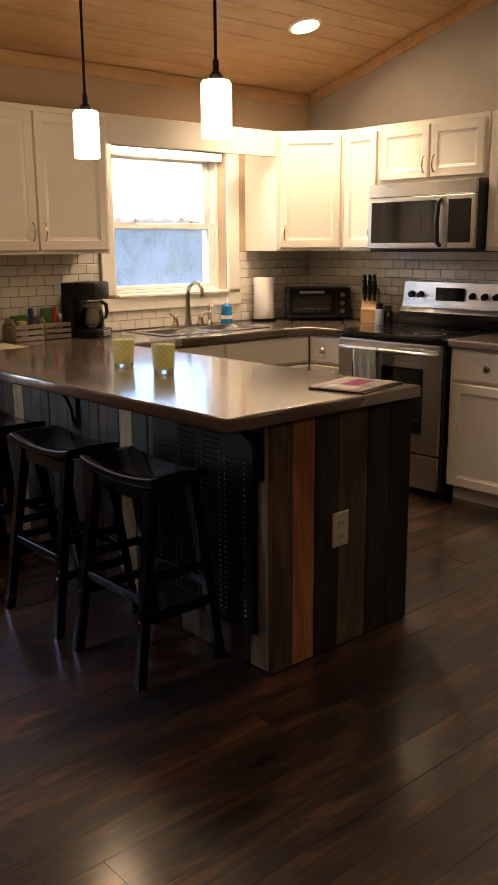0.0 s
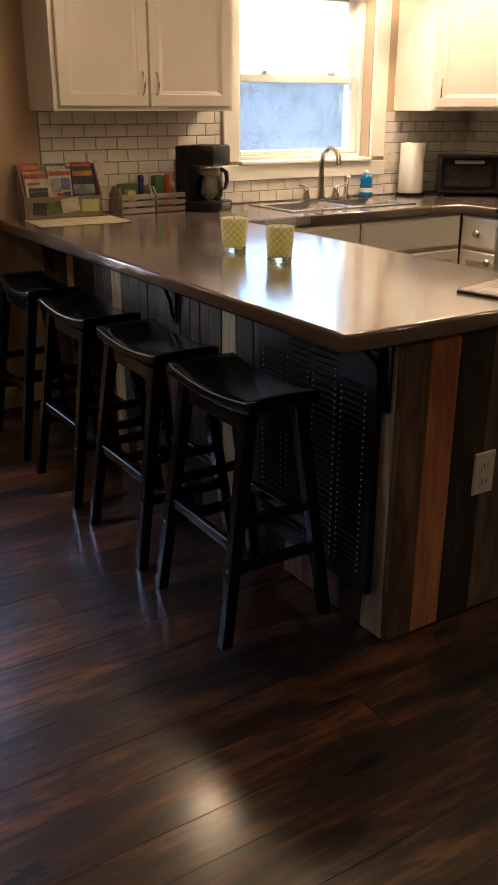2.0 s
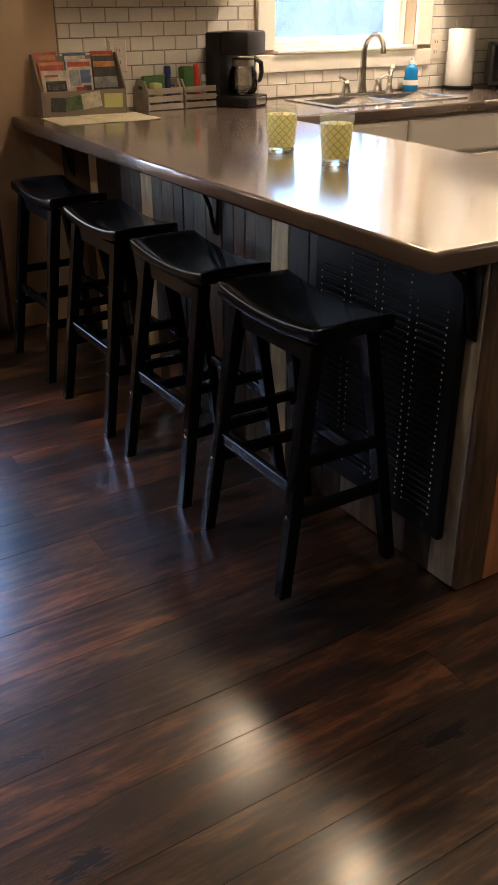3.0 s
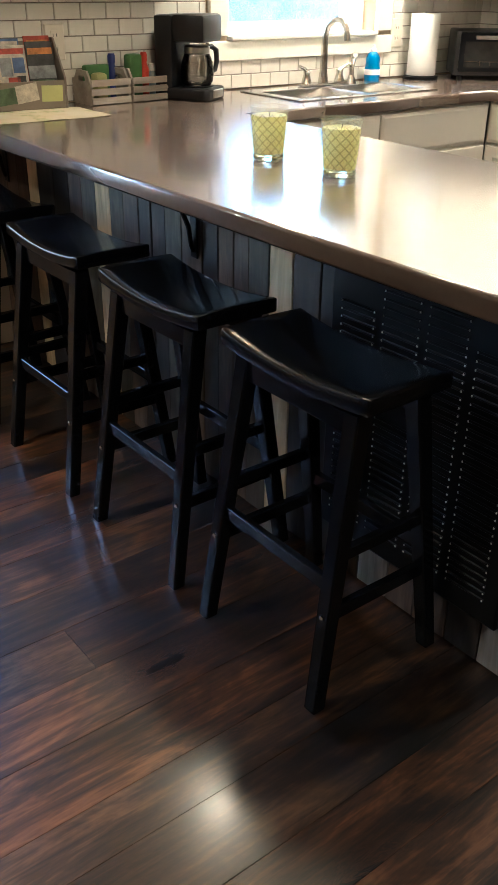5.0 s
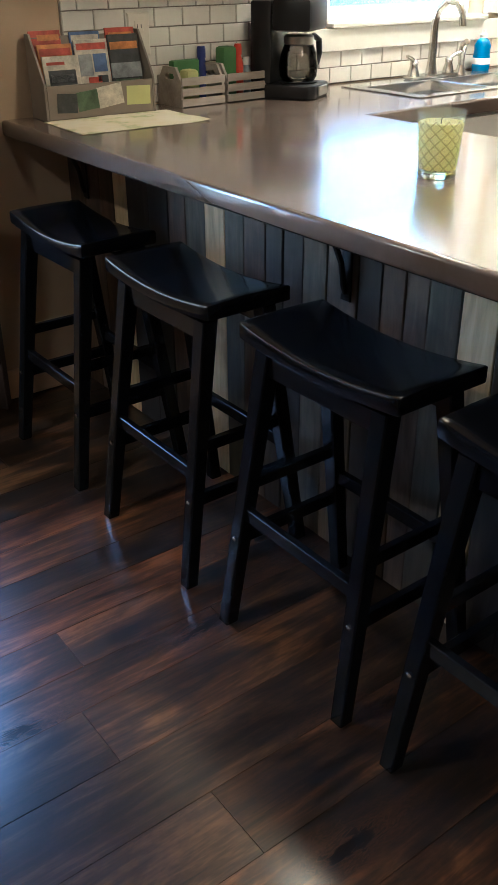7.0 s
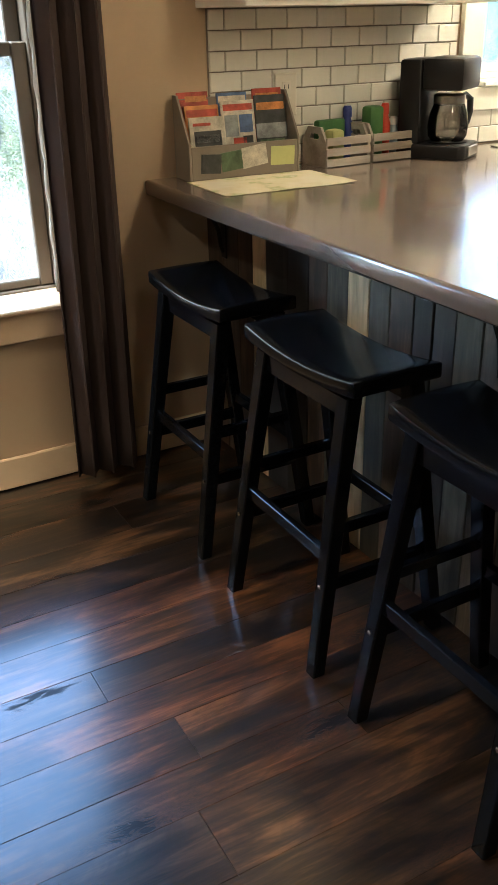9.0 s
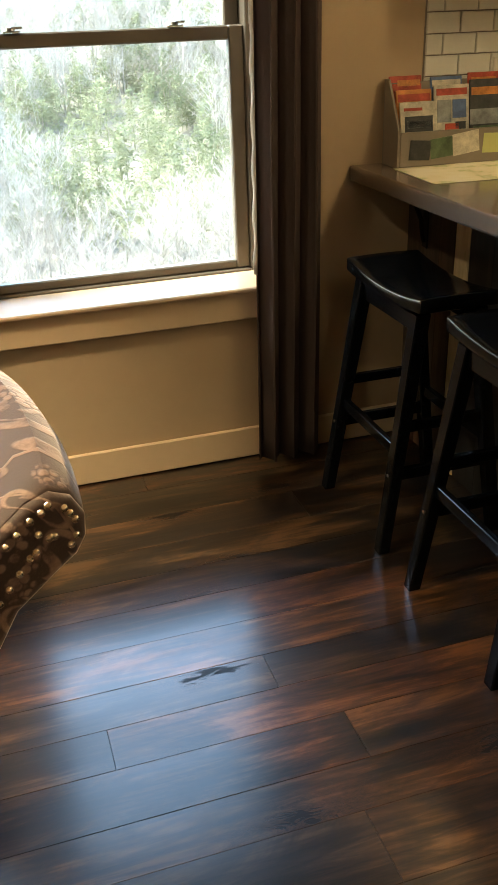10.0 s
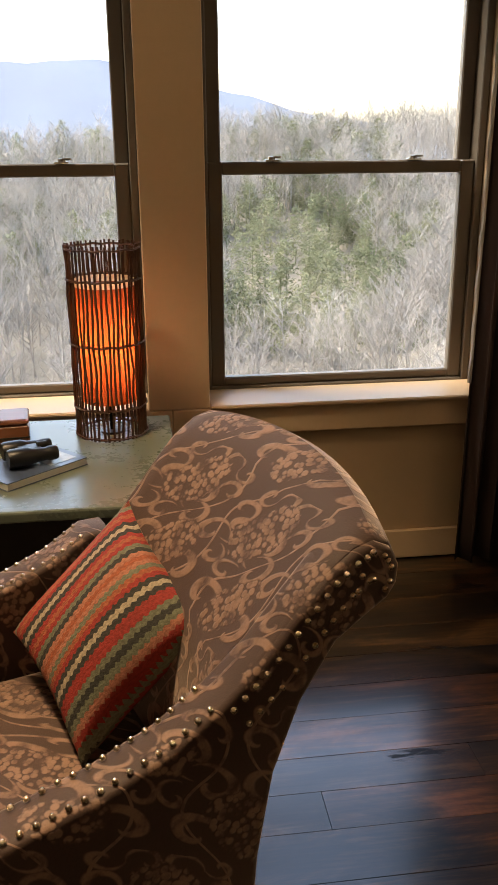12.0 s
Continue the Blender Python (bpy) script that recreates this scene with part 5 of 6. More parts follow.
def outlet(m_, label):
    o = thing("wall_outlet", m_, label, "outlet", kind="structure")
    part("plate", panel_front(0.08, 0.126, [(0, 0), (0, 0.003), (0.004, 0.006)], x=-0.04, z=-0.063), "outlet", o)
    for s in (-0.024, 0.024):
        bm = bmesh.new()
        for k in (-0.008, 0.006):
            box(k, k + 0.002, -0.0095, -0.0085, s - 0.006, s + 0.006, bm=bm)
        r = part("receptacle", box(-0.016, 0.016, -0.0085, -0.0062, s - 0.016, s + 0.016, 0.001), "outlet", o)
        part("slots", bm, "black_plastic", r)


outlet(pose(2.978, BY0 - 0.0005, 0.447), "ivory wall outlet on the end of the bar")
outlet(pose(2.94, N - 0.0105, 1.13), "ivory wall outlet in the tiled backsplash")
outlet(pose(4.775, N - 0.0105, 1.12), "ivory wall outlet beside the sink window")

# ---- curtain ----
bm = bmesh.new()
cols, rows = 60, 14
vs = []
for r in range(rows + 1):
    t = r / rows
    z = 0.03 + 2.19 * t
    x0, x1 = 2.105 + 0.03 * t, 2.315 + 0.02 * t
    vs.append([])
    for c in range(cols + 1):
        u = c / cols
        ph = u * 2 * math.pi * 3.3 + 0.5 * math.sin(3 * t + u * 4)
        amp = 0.027 * (1.0 - 0.2 * t)
        vs[-1].append(bm.verts.new((x0 + (x1 - x0) * u + 0.006 * math.sin(2 * ph), N - 0.075 + amp * math.sin(ph) - 0.03 * (1 - t), z)))
for a, b in zip(vs, vs[1:]):
    for c in range(cols):
        bm.faces.new((a[c], a[c + 1], b[c + 1], b[c]))
cu = tagged(part("curtain", bm, "curtain", smooth=True), "dark brown floor-length curtain gathered beside the window", "curtain")
cu.modifiers.new("thick", "SOLIDIFY").thickness = 0.003
bm = bmesh.new()
edge = []
for r in range(40):
    t = r / 39
    x0, z = 2.113 + 0.022 * t, 0.64 + 1.57 * t
    w = 0.004 + 0.003 * math.sin(r * 1.9)
    edge.append([bm.verts.new((x0 - w, N - 0.062 - 0.022 * (1 - t), z)), bm.verts.new((x0 + 0.004, N - 0.072 - 0.022 * (1 - t), z))])
for a, b in zip(edge, edge[1:]):
    bm.faces.new((a[0], a[1], b[1], b[0]))
M["lining"] = surf("pale_curtain_lining", (0.55, 0.52, 0.47), 0.15, 20.0, 0.9, bump=0.3)
part("lining", bm, "lining", cu, "pale wavy lining edge", True).modifiers.new("thick", "SOLIDIFY").thickness = 0.002
rod = thing("curtain_rod", pose(1.2, N - 0.08, 2.235), "dark metal curtain rod above the windows", "curtain rod")
part("rod", tube([(-1.2, 0, 0), (1.2, 0, 0)], 0.011, 10), "black_metal", rod, smooth=True)
for s in (-1.15, 0.0, 1.17):
    part("rod_bracket", box(s - 0.008, s + 0.008, -0.006, 0.078, -0.008, 0.008, 0.002), "black_metal", rod)

# ---- armchair ----
CH = pose(0.924, 3.089, 0, 0, 0, 199)
ch = thing("armchair", CH, "taupe damask armchair with scrolled back and brass nailhead trim", "armchair")
TOPC = [(0.40, 0.49), (0.385, 0.53), (0.34, 0.556), (0.25, 0.578), (0.13, 0.600), (0.02, 0.625), (-0.07, 0.658), (-0.14, 0.700), (-0.20, 0.748), (-0.25, 0.802), (-0.295, 0.848),
        (-0.335, 0.874), (-0.365, 0.881), (-0.39, 0.868), (-0.404, 0.842), (-0.402, 0.814), (-0.388, 0.794), (-0.362, 0.780)]
BACKC = [(-0.308, 0.745), (-0.256, 0.67), (-0.216, 0.57), (-0.192, 0.44), (-0.181, 0.30), (-0.178, 0.15)]
HW, AW = 0.325, 0.075


SIDE = HW - 0.011
RISE = 7                                   # where the arm's edge turns up the side of the back


def arm(s):
    a, b = (HW - AW, HW) if s > 0 else (-HW, -HW + AW)
    full = [(x, z - 0.003) for x, z in TOPC] + BACKC
    short = TOPC[:RISE + 1] + [(-0.18, 0.70), (-0.18, 0.15)]
    bm = prism((full if s > 0 else short) + [(0.0, 0.15), (0.39, 0.15)], "y", a, b)
    bmesh.ops.recalc_face_normals(bm, faces=bm.faces)
    es = [e for e in bm.edges if abs((e.verts[0].co - e.verts[1].co).y) < 1e-6]
    bmesh.ops.bevel(bm, geom=es, offset=0.011, segments=3, profile=0.5, affect="EDGES")
    body = part("arm", bm, "damask", ch, smooth=True)
    # brass nail heads: two rows on the arm's top, then up the side of the back
    nails = bmesh.new()
    path = [Vector((x, 0, z)) for x, z in TOPC]
    seg = [(q - p).length for p, q in zip(path, path[1:])]
    total, d = sum(seg), 0.012
    while d < total - 0.02:
        k, rest_ = 0, d
        while rest_ > seg[k]:
            rest_ -= seg[k]
            k += 1
        dirn = (path[k + 1] - path[k]).normalized()
        p = path[k] + dirn * rest_
        nrm = Vector((dirn.z, 0, -dirn.x))
        spots = []
        if k < RISE:
            for y in (a + 0.013, b - 0.013):
                spots.append((p + Vector((0, y, 0)), nrm))
        else:
            for inset in (0.016, 0.050):
                if inset < 0.02 or k < RISE + 6:
                    spots.append((p - nrm * inset + Vector((0, HW + 0.0005 if s > 0 else -0.215, 0)), Vector((0, s, 0))))
        for q, n_ in spots:
            own = lathe([(0.0052, -0.001), (0.0043, 0.0022), (0.0024, 0.0037), (0, 0.0042)], 8)
            bmesh.ops.rotate(own, verts=own.verts, matrix=n_.to_track_quat("Z", "X").to_matrix())
            bmesh.ops.translate(own, verts=own.verts, vec=q)
            joined(nails, own)
        d += 0.0205
    part("nailhead_trim", nails, "brass", body, "rows of antique brass nail heads", True)["kind"] = "stuff"


arm(1)
arm(-1)
FRONT = [(-0.12, 0.30), (-0.13, 0.45), (-0.135, 0.60), (-0.145, 0.69)] + TOPC[8:]
loop = FRONT + BACKC
bm = bmesh.new()
nv = 16
rows_ = []
for j in range(nv + 1):
    v = 2 * j / nv - 1
    crest = 1 - v * v
    rows_.append([bm.verts.new((x - 0.05 * crest * max(0, min(1, (z - 0.40) / 0.3)), (v * (SIDE + 0.215) / 2 + (SIDE - 0.215) / 2), z + (0.028 * crest + 0.016 * (1 - v)) * max(0, (z - 0.55) / 0.33))) for x, z in loop])
for a, b in zip(rows_, rows_[1:]):
    for i in range(len(loop)):
        k = (i + 1) % len(loop)
        bm.faces.new((a[i], a[k], b[k], b[i]))
ends = [bm.faces.new(rows_[0]), bm.faces.new(rows_[-1])]
bmesh.ops.recalc_face_normals(bm, faces=bm.faces)
bmesh.ops.bevel(bm, geom=[e for f in ends for e in f.edges], offset=0.006, segments=2, profile=0.5, affect="EDGES")
part("back", bm, "damask", ch, smooth=True)
part("seat_frame", box(-0.149, 0.36, -HW + AW + 0.0005, HW - AW - 0.0005, 0.15, 0.30, 0.008, 2), "damask", ch, smooth=True)
bm = box(-0.17, 0.38, -HW + AW + 0.002, HW - AW - 0.002, 0.302, 0.462, 0.035, 4)
part("seat_cushion", bm, "damask", ch, smooth=True)
for x in (-0.21, 0.34):
    for y in (-0.27, 0.27):
        part("leg", lathe([(0.016, 0.001), (0.02, 0.05), (0.03, 0.15), (0, 0.151)], 14, at=(x, y, 0)), "black_wood", ch, smooth=True)

# cushion
rot = Matrix(((0.402, 0.661, -0.634), (-0.873, 0.068, -0.483), (-0.276, 0.747, 0.605))).to_4x4()
bm = bmesh.new()
n = 22
side = {}
for s in (-1, 1):
    for i in range(n + 1):
        for j in range(n + 1):
            u, v = 2 * i / n - 1, 2 * j / n - 1
            puff = (max(0, (1 - u * u)) * max(0, (1 - v * v))) ** 0.42
            pinch = 1 - 0.10 * (1 - u * u) * abs(v) ** 3
            pinch2 = 1 - 0.10 * (1 - v * v) * abs(u) ** 3
            if s == 1 and (i in (0, n) or j in (0, n)):
                side[s, i, j] = side[-1, i, j]
                continue
            side[s, i, j] = bm.verts.new((0.158 * u * pinch2, 0.158 * v * pinch, s * 0.060 * puff + 0.006 * math.sin(3 * u + 2 * v)))
for s in (-1, 1):
    for i in range(n):
        for j in range(n):
            bm.faces.new((side[s, i, j], side[s, i + 1, j], side[s, i + 1, j + 1], side[s, i, j + 1]))
tagged(part("throw_pillow", bm, "knit", smooth=True, m=Matrix.Translation((1.006, 3.185, 0.618)) @ rot), "red, rust and sage zigzag-striped throw pillow leaning on the armchair", "pillow")

# ---- side table and what stands on it ----
M["table_top"] = surf("grey_green_painted_top", (0.125, 0.148, 0.115), 0.12, 6.0, 0.27, bump=0.05)
M["dark_brown"] = surf("dark_stained_wood", (0.022, 0.017, 0.013), 0.2, 6.0, 0.4)
tb = thing("side_table", pose(0.76, 4.07, 0), "grey-green topped side table with a dark base", "table")
part("tabletop", box(-0.40, 0.405, -0.345, 0.33, 0.572, 0.60, 0.006, 2), "table_top", tb)
part("apron", box(-0.37, 0.375, -0.315, 0.30, 0.43, 0.5715, 0.003), "dark_brown", tb)
for x in (-0.35, 0.355):
    for y in (-0.295, 0.28):
        part("leg", box(x - 0.022, x + 0.022, y - 0.022, y + 0.022, 0.001, 0.4295, 0.003), "dark_brown", tb)

M["rattan"] = surf("dark_rattan_stick", (0.060, 0.024, 0.012), 0.4, 30.0, 0.5, bump=0.4)
m = bpy.data.materials.new("amber_lamp_paper")
m.use_nodes = True
nt = m.node_tree
nt.nodes.remove(nt.nodes["Principled BSDF"])
tr, df, mx = nt.nodes.new("ShaderNodeBsdfTranslucent"), nt.nodes.new("ShaderNodeBsdfDiffuse"), nt.nodes.new("ShaderNodeMixShader")
fib = ramp_of(nt, noise_of(nt, mapped(nt, "obj", (1, 1, 0.25)), 60, 4), [(0.3, (0.26, 0.062, 0.027)), (0.7, (0.42, 0.125, 0.06))])
nt.links.new(fib, tr.inputs[0])
nt.links.new(fib, df.inputs[0])
mx.inputs[0].default_value = 0.35
nt.links.new(tr.outputs[0], mx.inputs[1])
nt.links.new(df.outputs[0], mx.inputs[2])
nt.links.new(mx.outputs[0], nt.nodes["Material Output"].inputs[0])
M["amber"] = m
m, nt, p = nodes_of("pale_lamp_paper")
tr, mx = nt.nodes.new("ShaderNodeBsdfTranslucent"), nt.nodes.new("ShaderNodeMixShader")
tr.inputs[0].default_value = (0.85, 0.75, 0.6, 1)
p.inputs["Base Color"].default_value = (0.8, 0.72, 0.6, 1)
mx.inputs[0].default_value = 0.7
nt.links.new(p.outputs[0], mx.inputs[1])
nt.links.new(tr.outputs[0], mx.inputs[2])
nt.links.new(mx.outputs[0], nt.nodes["Material Output"].inputs[0])
M["paper_rim"] = m
LX, LY = 1.0, 4.265
lp = thing("table_lamp", pose(LX, LY, 0.6005), "lit cylinder table lamp of dark rattan sticks round an amber shade", "lamp")
rng = random.Random(8)
LR, LH, NS = 0.095, 0.515, 46
for i in range(NS):
    a = 2 * math.pi * i / NS
    pts = []
    for k in range(9):
        r = LR + rng.uniform(-0.0035, 0.0035)
        aa = a + rng.uniform(-0.03, 0.03)
        pts.append((r * math.cos(aa), r * math.sin(aa), LH * k / 8 + (0.004 * rng.random() if k == 8 else 0)))
    part("rattan_stick", tube(pts, rng.uniform(0.0025, 0.0036), 5), "rattan", lp)
for z in (0.006, 0.085, 0.258, 0.428, LH - 0.008):
    for dr_ in (-0.004, 0.004):
        ring = [((LR + dr_) * math.cos(2 * math.pi * k / 40), (LR + dr_) * math.sin(2 * math.pi * k / 40), z + 0.0015 * math.sin(k * 1.7)) for k in range(41)]
        part("binding_ring", tube(ring, 0.0028, 5), "rattan", lp)
part("inner_shade", lathe([(0.076, 0.095), (0.076, 0.4075)], 40), "amber", lp, "glowing amber paper shade", True)
part("shade_rim", lathe([(0.077, 0.408), (0.079, 0.408), (0.079, 0.426), (0.077, 0.426)], 40), "paper_rim", lp, "pale paper rim of the shade", True)
part("foot_disc", lathe([(0, 0.0), (0.032, 0.0), (0.032, 0.006), (0, 0.008)], 28), "dark_brown", lp)
part("stem", lathe([(0.006, 0.006), (0.006, 0.12), (0.014, 0.125), (0.014, 0.16), (0, 0.16)], 12), "black_metal", lp)
M["bulb"] = glow("lit_bulb", (1.0, 0.50, 0.23), 4.2)
part("bulb", lathe([(0.012, 0.16), (0.026, 0.18), (0.03, 0.21), (0.03, 0.30), (0.024, 0.335), (0, 0.35)], 18), "bulb", lp, "lit bulb", True)
for s in range(3):
    a = 2 * math.pi * s / 3
    part("shade_spoke", tube([(0.006 * math.cos(a), 0.006 * math.sin(a), 0.12), (0.097 * math.cos(a), 0.097 * math.sin(a), 0.1)], 0.0015, 5), "black_metal", lp)

M["book_cover"] = surf("dark_blue_print", (0.05, 0.07, 0.12), 0.5, 20.0, 0.3, bump=0.0)
bk = thing("book", pose(0.80, 3.985, 0.6005, 0, 0, 42), "thick softcover book lying on the side table", "book")
part("page_block", box(-0.118, 0.116, -0.078, 0.076, 0.002, 0.018), "paper", bk)
part("cover", box(-0.12, 0.118, -0.08, 0.078, 0.0182, 0.0205, 0.0006), "book_cover", bk)
part("back_cover", box(-0.12, 0.118, -0.08, 0.078, 0, 0.0018), "book_cover", bk)
part("cover_picture", box(0.02, 0.10, -0.06, 0.05, 0.0207, 0.0212), PRINT["grey"], bk)
bn = thing("binoculars", pose(0.805, 3.99, 0.6225, 0, 0, 20), "black compact binoculars lying on a book", "binoculars")
for s in (-1, 1):
    prof = [(0.0, -0.062), (0.021, -0.062), (0.024, -0.055), (0.024, -0.015), (0.019, 0.0), (0.016, 0.03), (0.018, 0.038), (0.018, 0.055), (0.015, 0.06), (0, 0.06)]
    bm = lathe(prof, 20)
    bmesh.ops.rotate(bm, verts=bm.verts, matrix=Matrix.Rotation(radians(90), 3, "Y"))
    bmesh.ops.translate(bm, verts=bm.verts, vec=(0, s * 0.031, 0.025))
    part("barrel", bm, "black_plastic", bn, smooth=True)
part("bridge", box(-0.03, 0.025, -0.02, 0.02, 0.028, 0.04, 0.004, 2), "black_plastic", bn)
bm = lathe([(0.0, -0.012), (0.010, -0.012), (0.010, 0.012), (0, 0.012)], 16)
bmesh.ops.rotate(bm, verts=bm.verts, matrix=Matrix.Rotation(radians(90), 3, "Y"))
bmesh.ops.translate(bm, verts=bm.verts, vec=(0.03, 0, 0.038))
part("focus_wheel", bm, "black_plastic", bn, smooth=True)
M["box_wood"] = wood("red_brown_box_wood", (0.10, 0.035, 0.015), (0.17, 0.06, 0.028), (0.23, 0.09, 0.045), "x", 1.5, 0.35, 0, bump=0.1)
bx = thing("wooden_box", pose(0.66, 4.20, 0.6005, 0, 0, 6), "red-brown wooden box with a rounded lid on the table", "box")
part("body", box(-0.12, 0.12, -0.06, 0.06, 0, 0.065, 0.004), "box_wood", bx)
part("groove_band", box(-0.122, 0.122, -0.062, 0.062, 0.03, 0.034), "dark_brown", bx)
part("lid", box(-0.122, 0.122, -0.062, 0.062, 0.0655, 0.08, 0.01, 2), "box_wood", bx)

# ---- outside: land, woods, far ridge ----
YS = [-3000, -30, -8, 6, 16, 45, 70, 125, 170, 420, 4000]
ZS = [-40, -1.2, -0.9, -0.9, -7, -22, -18, -3.5, -9, -70, -70]


def land(x, y):
    z = float(np.interp(y, YS, ZS))
    if 12 < y < 300:
        z += 3.0 * noise.noise(Vector((x * 0.022, y * 0.022, 0.3))) * min(1, (y - 12) / 30) + 0.03 * max(0, x - 10) * min(1, y / 80)
    if 34 < y < 68:
        z += min(10.0, 0.65 * max(0.0, x - 0.19 * y)) * min(1.0, (y - 34) / 10, (68 - y) / 10)
    return z


bm = bmesh.new()
gx = [-3000, -800, -300] + list(range(-160, 261, 10)) + [400, 900, 3000]
gy = [-3000, -300, -30, -8, 6, 10] + list(range(16, 190, 6)) + [240, 420, 1000, 4000]
vs = [[bm.verts.new((x, y, land(x, y))) for x in gx] for y in gy]
for a, b in zip(vs, vs[1:]):
    for i in range(len(gx) - 1):
        bm.faces.new((a[i], a[i + 1], b[i + 1], b[i]))
M["litter"] = surf("leaf_litter_ground", (0.15, 0.138, 0.112), 0.3, 0.25, 0.9, bump=0.3)
tagged(part("ground", bm, "litter", smooth=True), "steep wooded valley side covered in leaf litter", "ground", kind="structure")

rs = np.random.RandomState(4)


def spike(v, f, a, b, r):
    """A thin three-sided limb from a to b."""
    a, b = np.array(a), np.array(b)
    d = (b - a) / (np.linalg.norm(b - a) + 1e-6)
    s = np.cross(d, (0.3, 0.9, 0.31))
    s /= np.linalg.norm(s) + 1e-6
    t = np.cross(d, s)
    k = len(v)
    for q in range(3):
        v.append(a + r * (math.cos(2.1 * q) * s + math.sin(2.1 * q) * t))
    v.append(b)
    f.extend([(k, k + 1, k + 3), (k + 1, k + 2, k + 3), (k + 2, k, k + 3)])


def bare_tree():
    """A leafless crown: limbs that fan upward, each with fine twigs."""
    v, f = [], []
    lean = np.array((rs.uniform(-.1, .1), rs.uniform(-.1, .1), 0))
    spike(v, f, (0, 0, -0.1), lean + np.array((0, 0, 0.95)), 0.009)
    for _ in range(22):
        z = rs.uniform(0.22, 0.8)
        a = rs.uniform(0, 6.28)
        n_ = (1.12 - z) * rs.uniform(0.35, 0.7)
        base = lean * z + np.array((0, 0, z))
        tip = base + np.array((n_ * math.cos(a) * 0.7, n_ * math.sin(a) * 0.7, n_ * rs.uniform(0.5, 1.0)))
        spike(v, f, base, tip, 0.0034)
        for _ in range(5):
            p = base + (tip - base) * rs.uniform(0.3, 0.95)
            spike(v, f, p, p + np.array((rs.uniform(-.11, .11), rs.uniform(-.11, .11), rs.uniform(.02, .13))), 0.0019)
    return np.array(v), np.array(f)


def pine_tree():
    """A rounded, ragged pine crown of many small needle tufts along drooping boughs."""
    v, f = [], []
    spike(v, f, (0, 0, -0.1), (0, 0, 1.0), 0.012)
    for _ in range(70):
        z = rs.uniform(0.16, 0.97)
        r0 = 0.34 * (1.03 - z) ** 0.55 * min(1.0, z * 2.4) * rs.uniform(0.5, 1.15)
        a = rs.uniform(0, 6.28)
        for _ in range(9):
            q = rs.uniform(0.25, 1.0)
            c = np.array((r0 * q * math.cos(a), r0 * q * math.sin(a), z - 0.05 * q)) + rs.uniform(-0.035, 0.035, 3)
            d = rs.uniform(-1, 1, 3) * np.array((0.026, 0.026, 0.020))
            e = rs.uniform(-1, 1, 3) * np.array((0.026, 0.026, 0.020))
            k = len(v)
            v.extend([c - d, c + e, c + d])
            f.append((k, k + 1, k + 2))
    return np.array(v), np.array(f)


def forest(name, shapes, count, lo, hi, mat, label, where):
    V, Fc, k, done = [], [], 0, 0
    while done < count:
        x, y = rs.uniform(-55, 150), 34 + 109 * rs.uniform(0, 1)
        if abs(x - 10) > y * 0.95 + 12 or not where(x, y):
            continue
        v, f = shapes[rs.randint(len(shapes))]
        h, a = rs.uniform(lo, hi), rs.uniform(0, 6.28)
        c, s = math.cos(a), math.sin(a)
        R = np.array(((c, s, 0), (-s, c, 0), (0, 0, 1)))
        V.append((v * np.array((rs.uniform(.8, 1.2), rs.uniform(.8, 1.2), 1))) @ R * h + np.array((x, y, land(x, y))))
        Fc.append(f + k)
        k += len(v)
        done += 1
    me = bpy.data.meshes.new(name)
    me.from_pydata(np.concatenate(V).tolist(), [], np.concatenate(Fc).tolist())
    me.materials.append(mat)
    return tagged(new(name, me), label, "trees", kind="stuff")


def island_mat(name, c0, c1, through_light):
    m_, nt_, p_ = nodes_of(name)
    r_ = noise_of(nt_, mapped(nt_, "pos"), 0.09, 3)
    shade = ramp_of(nt_, r_, [(0.35, c0), (0.65, c1)])
    nt_.links.new(shade, p_.inputs["Base Color"])
    p_.inputs["Roughness"].default_value = 0.9
    tr_, mx_ = nt_.nodes.new("ShaderNodeBsdfTranslucent"), nt_.nodes.new("ShaderNodeMixShader")
    nt_.links.new(shade, tr_.inputs[0])
    mx_.inputs[0].default_value = through_light
    nt_.links.new(p_.outputs[0], mx_.inputs[1])
    nt_.links.new(tr_.outputs[0], mx_.inputs[2])
    nt_.links.new(mx_.outputs[0], nt_.nodes["Material Output"].inputs[0])
    return m_


forest("bare_woods", [bare_tree() for _ in range(8)], 4200, 5, 9.5, island_mat("bare_winter_bark", (0.27, 0.243, 0.212), (0.43, 0.40, 0.36), 0.2), "bare pale-grey winter trees covering the hillside",
       lambda x, y: y < 66 or noise.noise(Vector((x * 0.03, y * 0.04, 5.0))) < 0.4)
forest("evergreen_woods", [pine_tree() for _ in range(6)], 1250, 3.5, 7.5, island_mat("pine_needles", (0.135, 0.15, 0.085), (0.24, 0.25, 0.15), 0.42), "dull green pines scattered among bare trees",
       lambda x, y: y > 70 and noise.noise(Vector((x * 0.03, y * 0.04, 5.0))) > -0.02)
# Blue distance haze is put into the hill's base colour.
M["far_hill"] = surf("far_hill_haze_in_colour", (0.105, 0.13, 0.17), 0.14, 0.004, 1.0, bump=0.0)
bm = bmesh.new()
xs = np.linspace(-2600, 3800, 90)
prof = [(38 + 245 * math.exp(-((x + 260) / 900) ** 2) + 60 * math.exp(-((x - 2100) / 700) ** 2) + 30 * noise.noise(Vector((x * 0.004, 1.7, 0))) + 9 * noise.noise(Vector((x * 0.02, 4.7, 0)))) for x in xs]
rows_ = [[bm.verts.new((x, 2500 + 600 * k, -75 + (h + 30) * k)) for x, h in zip(xs, prof)] for k in (0.0, 0.5, 1.0)]
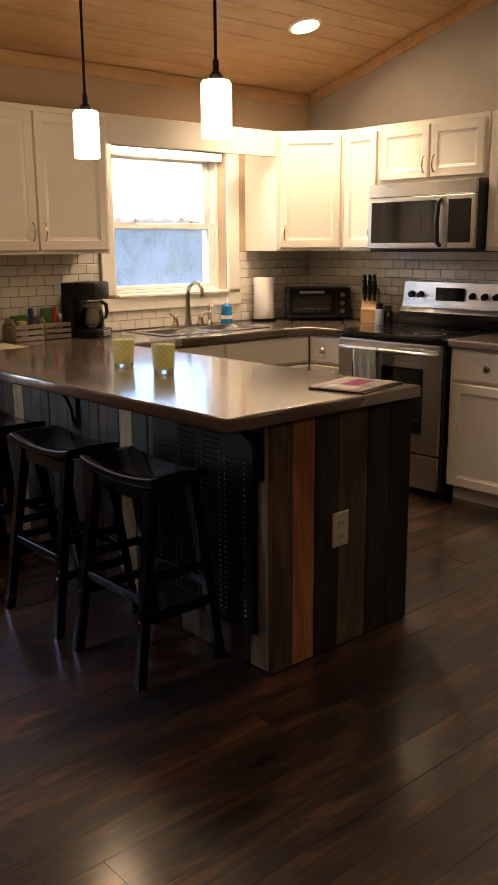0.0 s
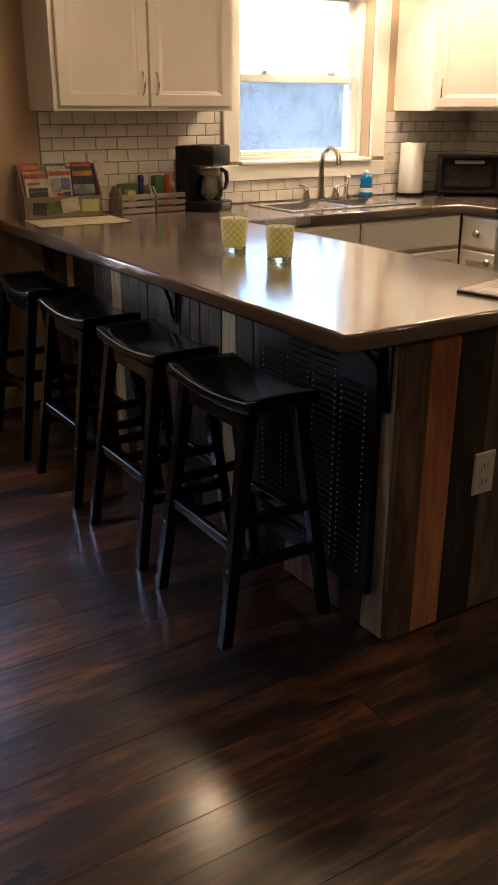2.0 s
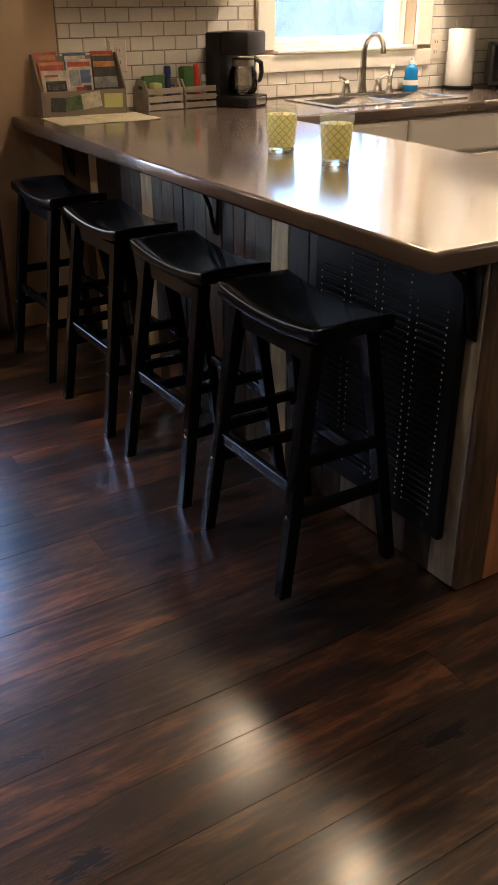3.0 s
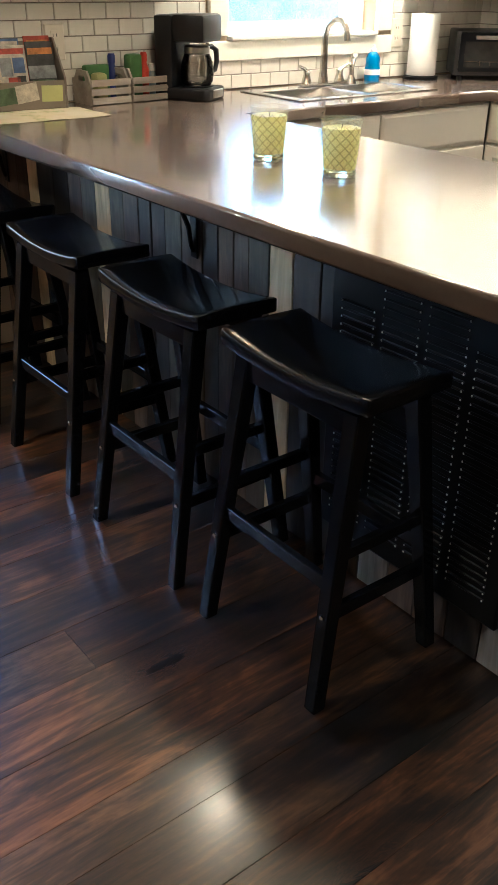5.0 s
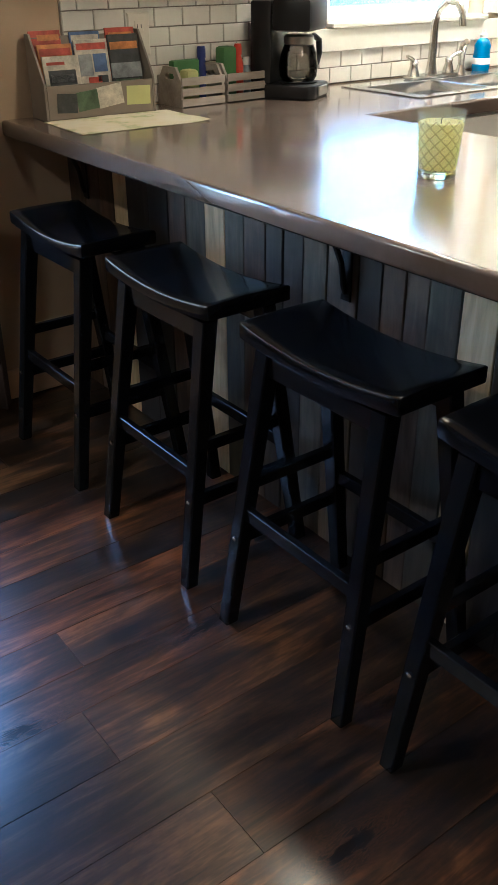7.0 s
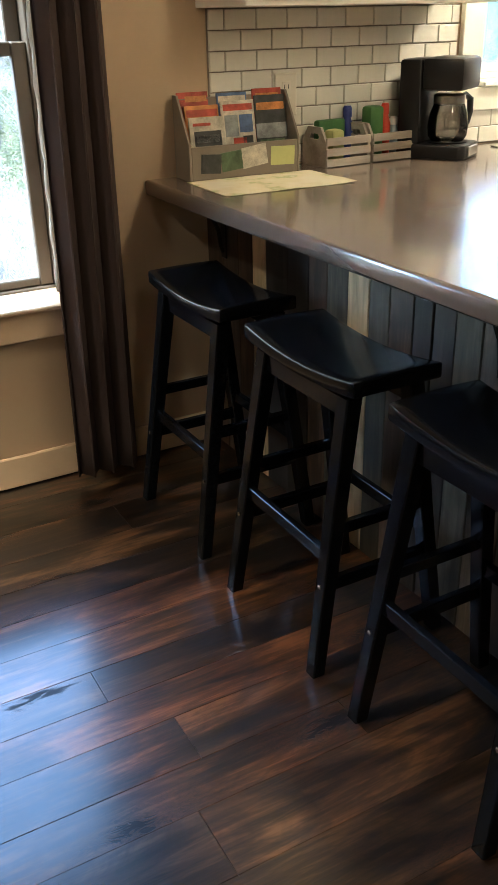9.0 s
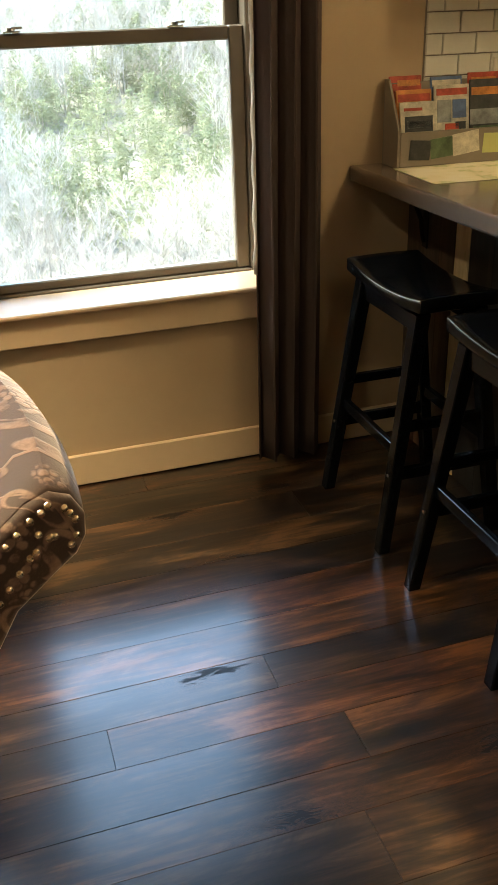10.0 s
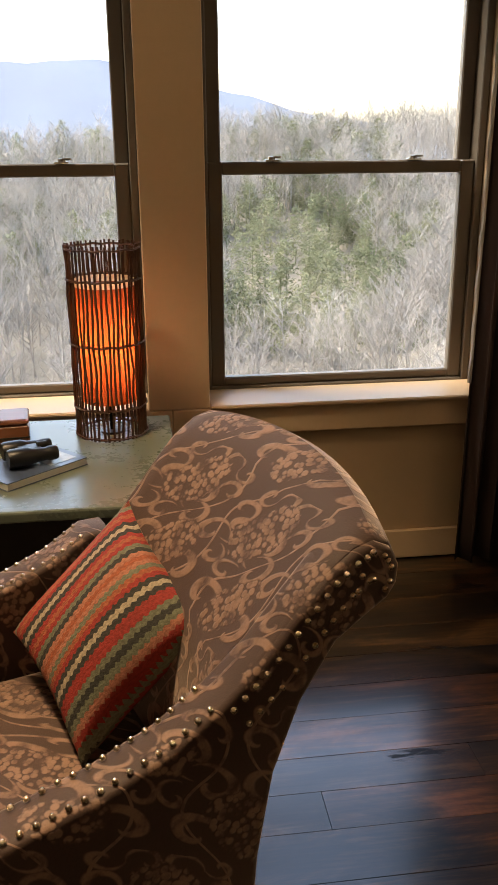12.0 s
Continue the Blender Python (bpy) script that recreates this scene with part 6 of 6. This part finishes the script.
for a, b in zip(rows_, rows_[1:]):
    for i in range(len(xs) - 1):
        bm.faces.new((a[i], a[i + 1], b[i + 1], b[i]))
tagged(part("backdrop", bm, "far_hill", smooth=True), "far mountain ridge with blue haze put into its colour", "backdrop", kind="structure")

# ---- floor planks and wall tiles ----
floor = tagged(part("floor", box(W, E, S, N, -0.15, -0.0125), "subfloor"), "dark walnut-stained wide plank wood floor", "floor", kind="structure")


def plank_mesh(w):
    bm = bmesh.new()
    h, c = w / 2, 0.0007
    rings = []
    for d, z in ((0, -0.012), (0, -0.0012), (c, 0.0)):
        rings.append([bm.verts.new(p) for p in ((-0.5, -h + d, z), (0.5, -h + d, z), (0.5, h - d, z), (-0.5, h - d, z))])
    for a, b in zip(rings, rings[1:]):
        for k in range(4):
            bm.faces.new((a[k], a[(k + 1) % 4], b[(k + 1) % 4], b[k]))
    bm.faces.new(rings[-1])
    me = bpy.data.meshes.new("plank")
    bmesh.ops.recalc_face_normals(bm, faces=bm.faces)
    bm.to_mesh(me)
    bm.free()
    me.materials.append(M["floor"])
    return me


rng = random.Random(3)
PW = [0.115, 0.135, 0.16]
pm = {w: plank_mesh(w - 0.0003) for w in PW}
rest = bmesh.new()
y = N - 0.004
while y > S + 0.2:
    w = rng.choice(PW)
    x = W + 0.01 - rng.uniform(0, 1.5)
    while x < E - 0.02:
        n = rng.uniform(1.9, 4.2)
        a, b = max(x, W + 0.01), min(x + n, E - 0.005)
        if b - a > 0.05:
            if y > 0.0 and b > -0.8:
                o = new("plank", pm[w])
                o.parent = floor
                o.matrix_basis = pose((a + b) / 2, y - w / 2, rng.uniform(-0.0008, 0)) @ Matrix.Diagonal((b - a - 0.0015, 1, 1, 1))
            else:
                box(a, b - 0.0015, y - w + 0.0015, y, -0.012, 0, bm=rest)
        x += n
    y -= w
far = part("far_planks", rest, "floor", floor)
far["kind"] = "stuff"


def tile_mesh(w, h):
    bm = panel_front(w, h, [(0, 0), (0, 0.004), (0.002, 0.006)], x=-w / 2, z=-h / 2)
    me = bpy.data.meshes.new("tile")
    bmesh.ops.recalc_face_normals(bm, faces=bm.faces)
    bm.to_mesh(me)
    bm.free()
    me.materials.append(M["tile"])
    return me


TW, TH, G = 0.1095, 0.0573, 0.003
full, half_tile = tile_mesh(TW - G, TH - G), tile_mesh(TW / 2 - G, TH - G)
wall_e = bpy.data.objects["wall_east"]


def tiling(parent, length, at, keep):
    """Brick-bonded tiles in rows above the worktop; at(u, z) gives a tile's pose."""
    rows = 8
    for r in range(rows):
        z = TOP + 0.004 + TH * (r + 0.5)
        u = 0.0
        first = r % 2
        while u < length - 0.02:
            w = TW / 2 if (first or length - u < TW * 0.75) else TW
            first = 0
            for a, b in keep(u, u + w, z):
                if b - a > 0.012:
                    o = new("tile", half_tile if w < TW else full)
                    o.parent, o.matrix_basis = parent, at((a + b) / 2, z) @ Matrix.Diagonal(((b - a) / w, 1, 1, 1))
            u += w


tiling(wall, E - 2.675, lambda u, z: pose(2.675 + u, N - 0.0032, z), lambda a, b, z: [(a, b)] if z < 1.01 else [(a, min(b, 3.638 - 2.675)), (max(a, 4.742 - 2.675), b)])
tiling(wall_e, 2.3, lambda u, z: pose(E - 0.0032, N - 0.012 - u, z, 0, 0, -90), lambda a, b, z: [(a, b)])
bm = box(2.672, 3.638, N - 0.003, N - 0.0005, TOP + 0.002, 1.379)
box(3.638, 4.742, N - 0.003, N - 0.0005, TOP + 0.002, 1.028, bm=bm)
box(4.742, E - 0.001, N - 0.003, N - 0.0005, TOP + 0.002, 1.379, bm=bm)
part("grout", bm, "grout", wall)
part("grout", box(E - 0.003, E - 0.0005, 2.2, N - 0.004, TOP + 0.002, 1.379), "grout", wall_e)
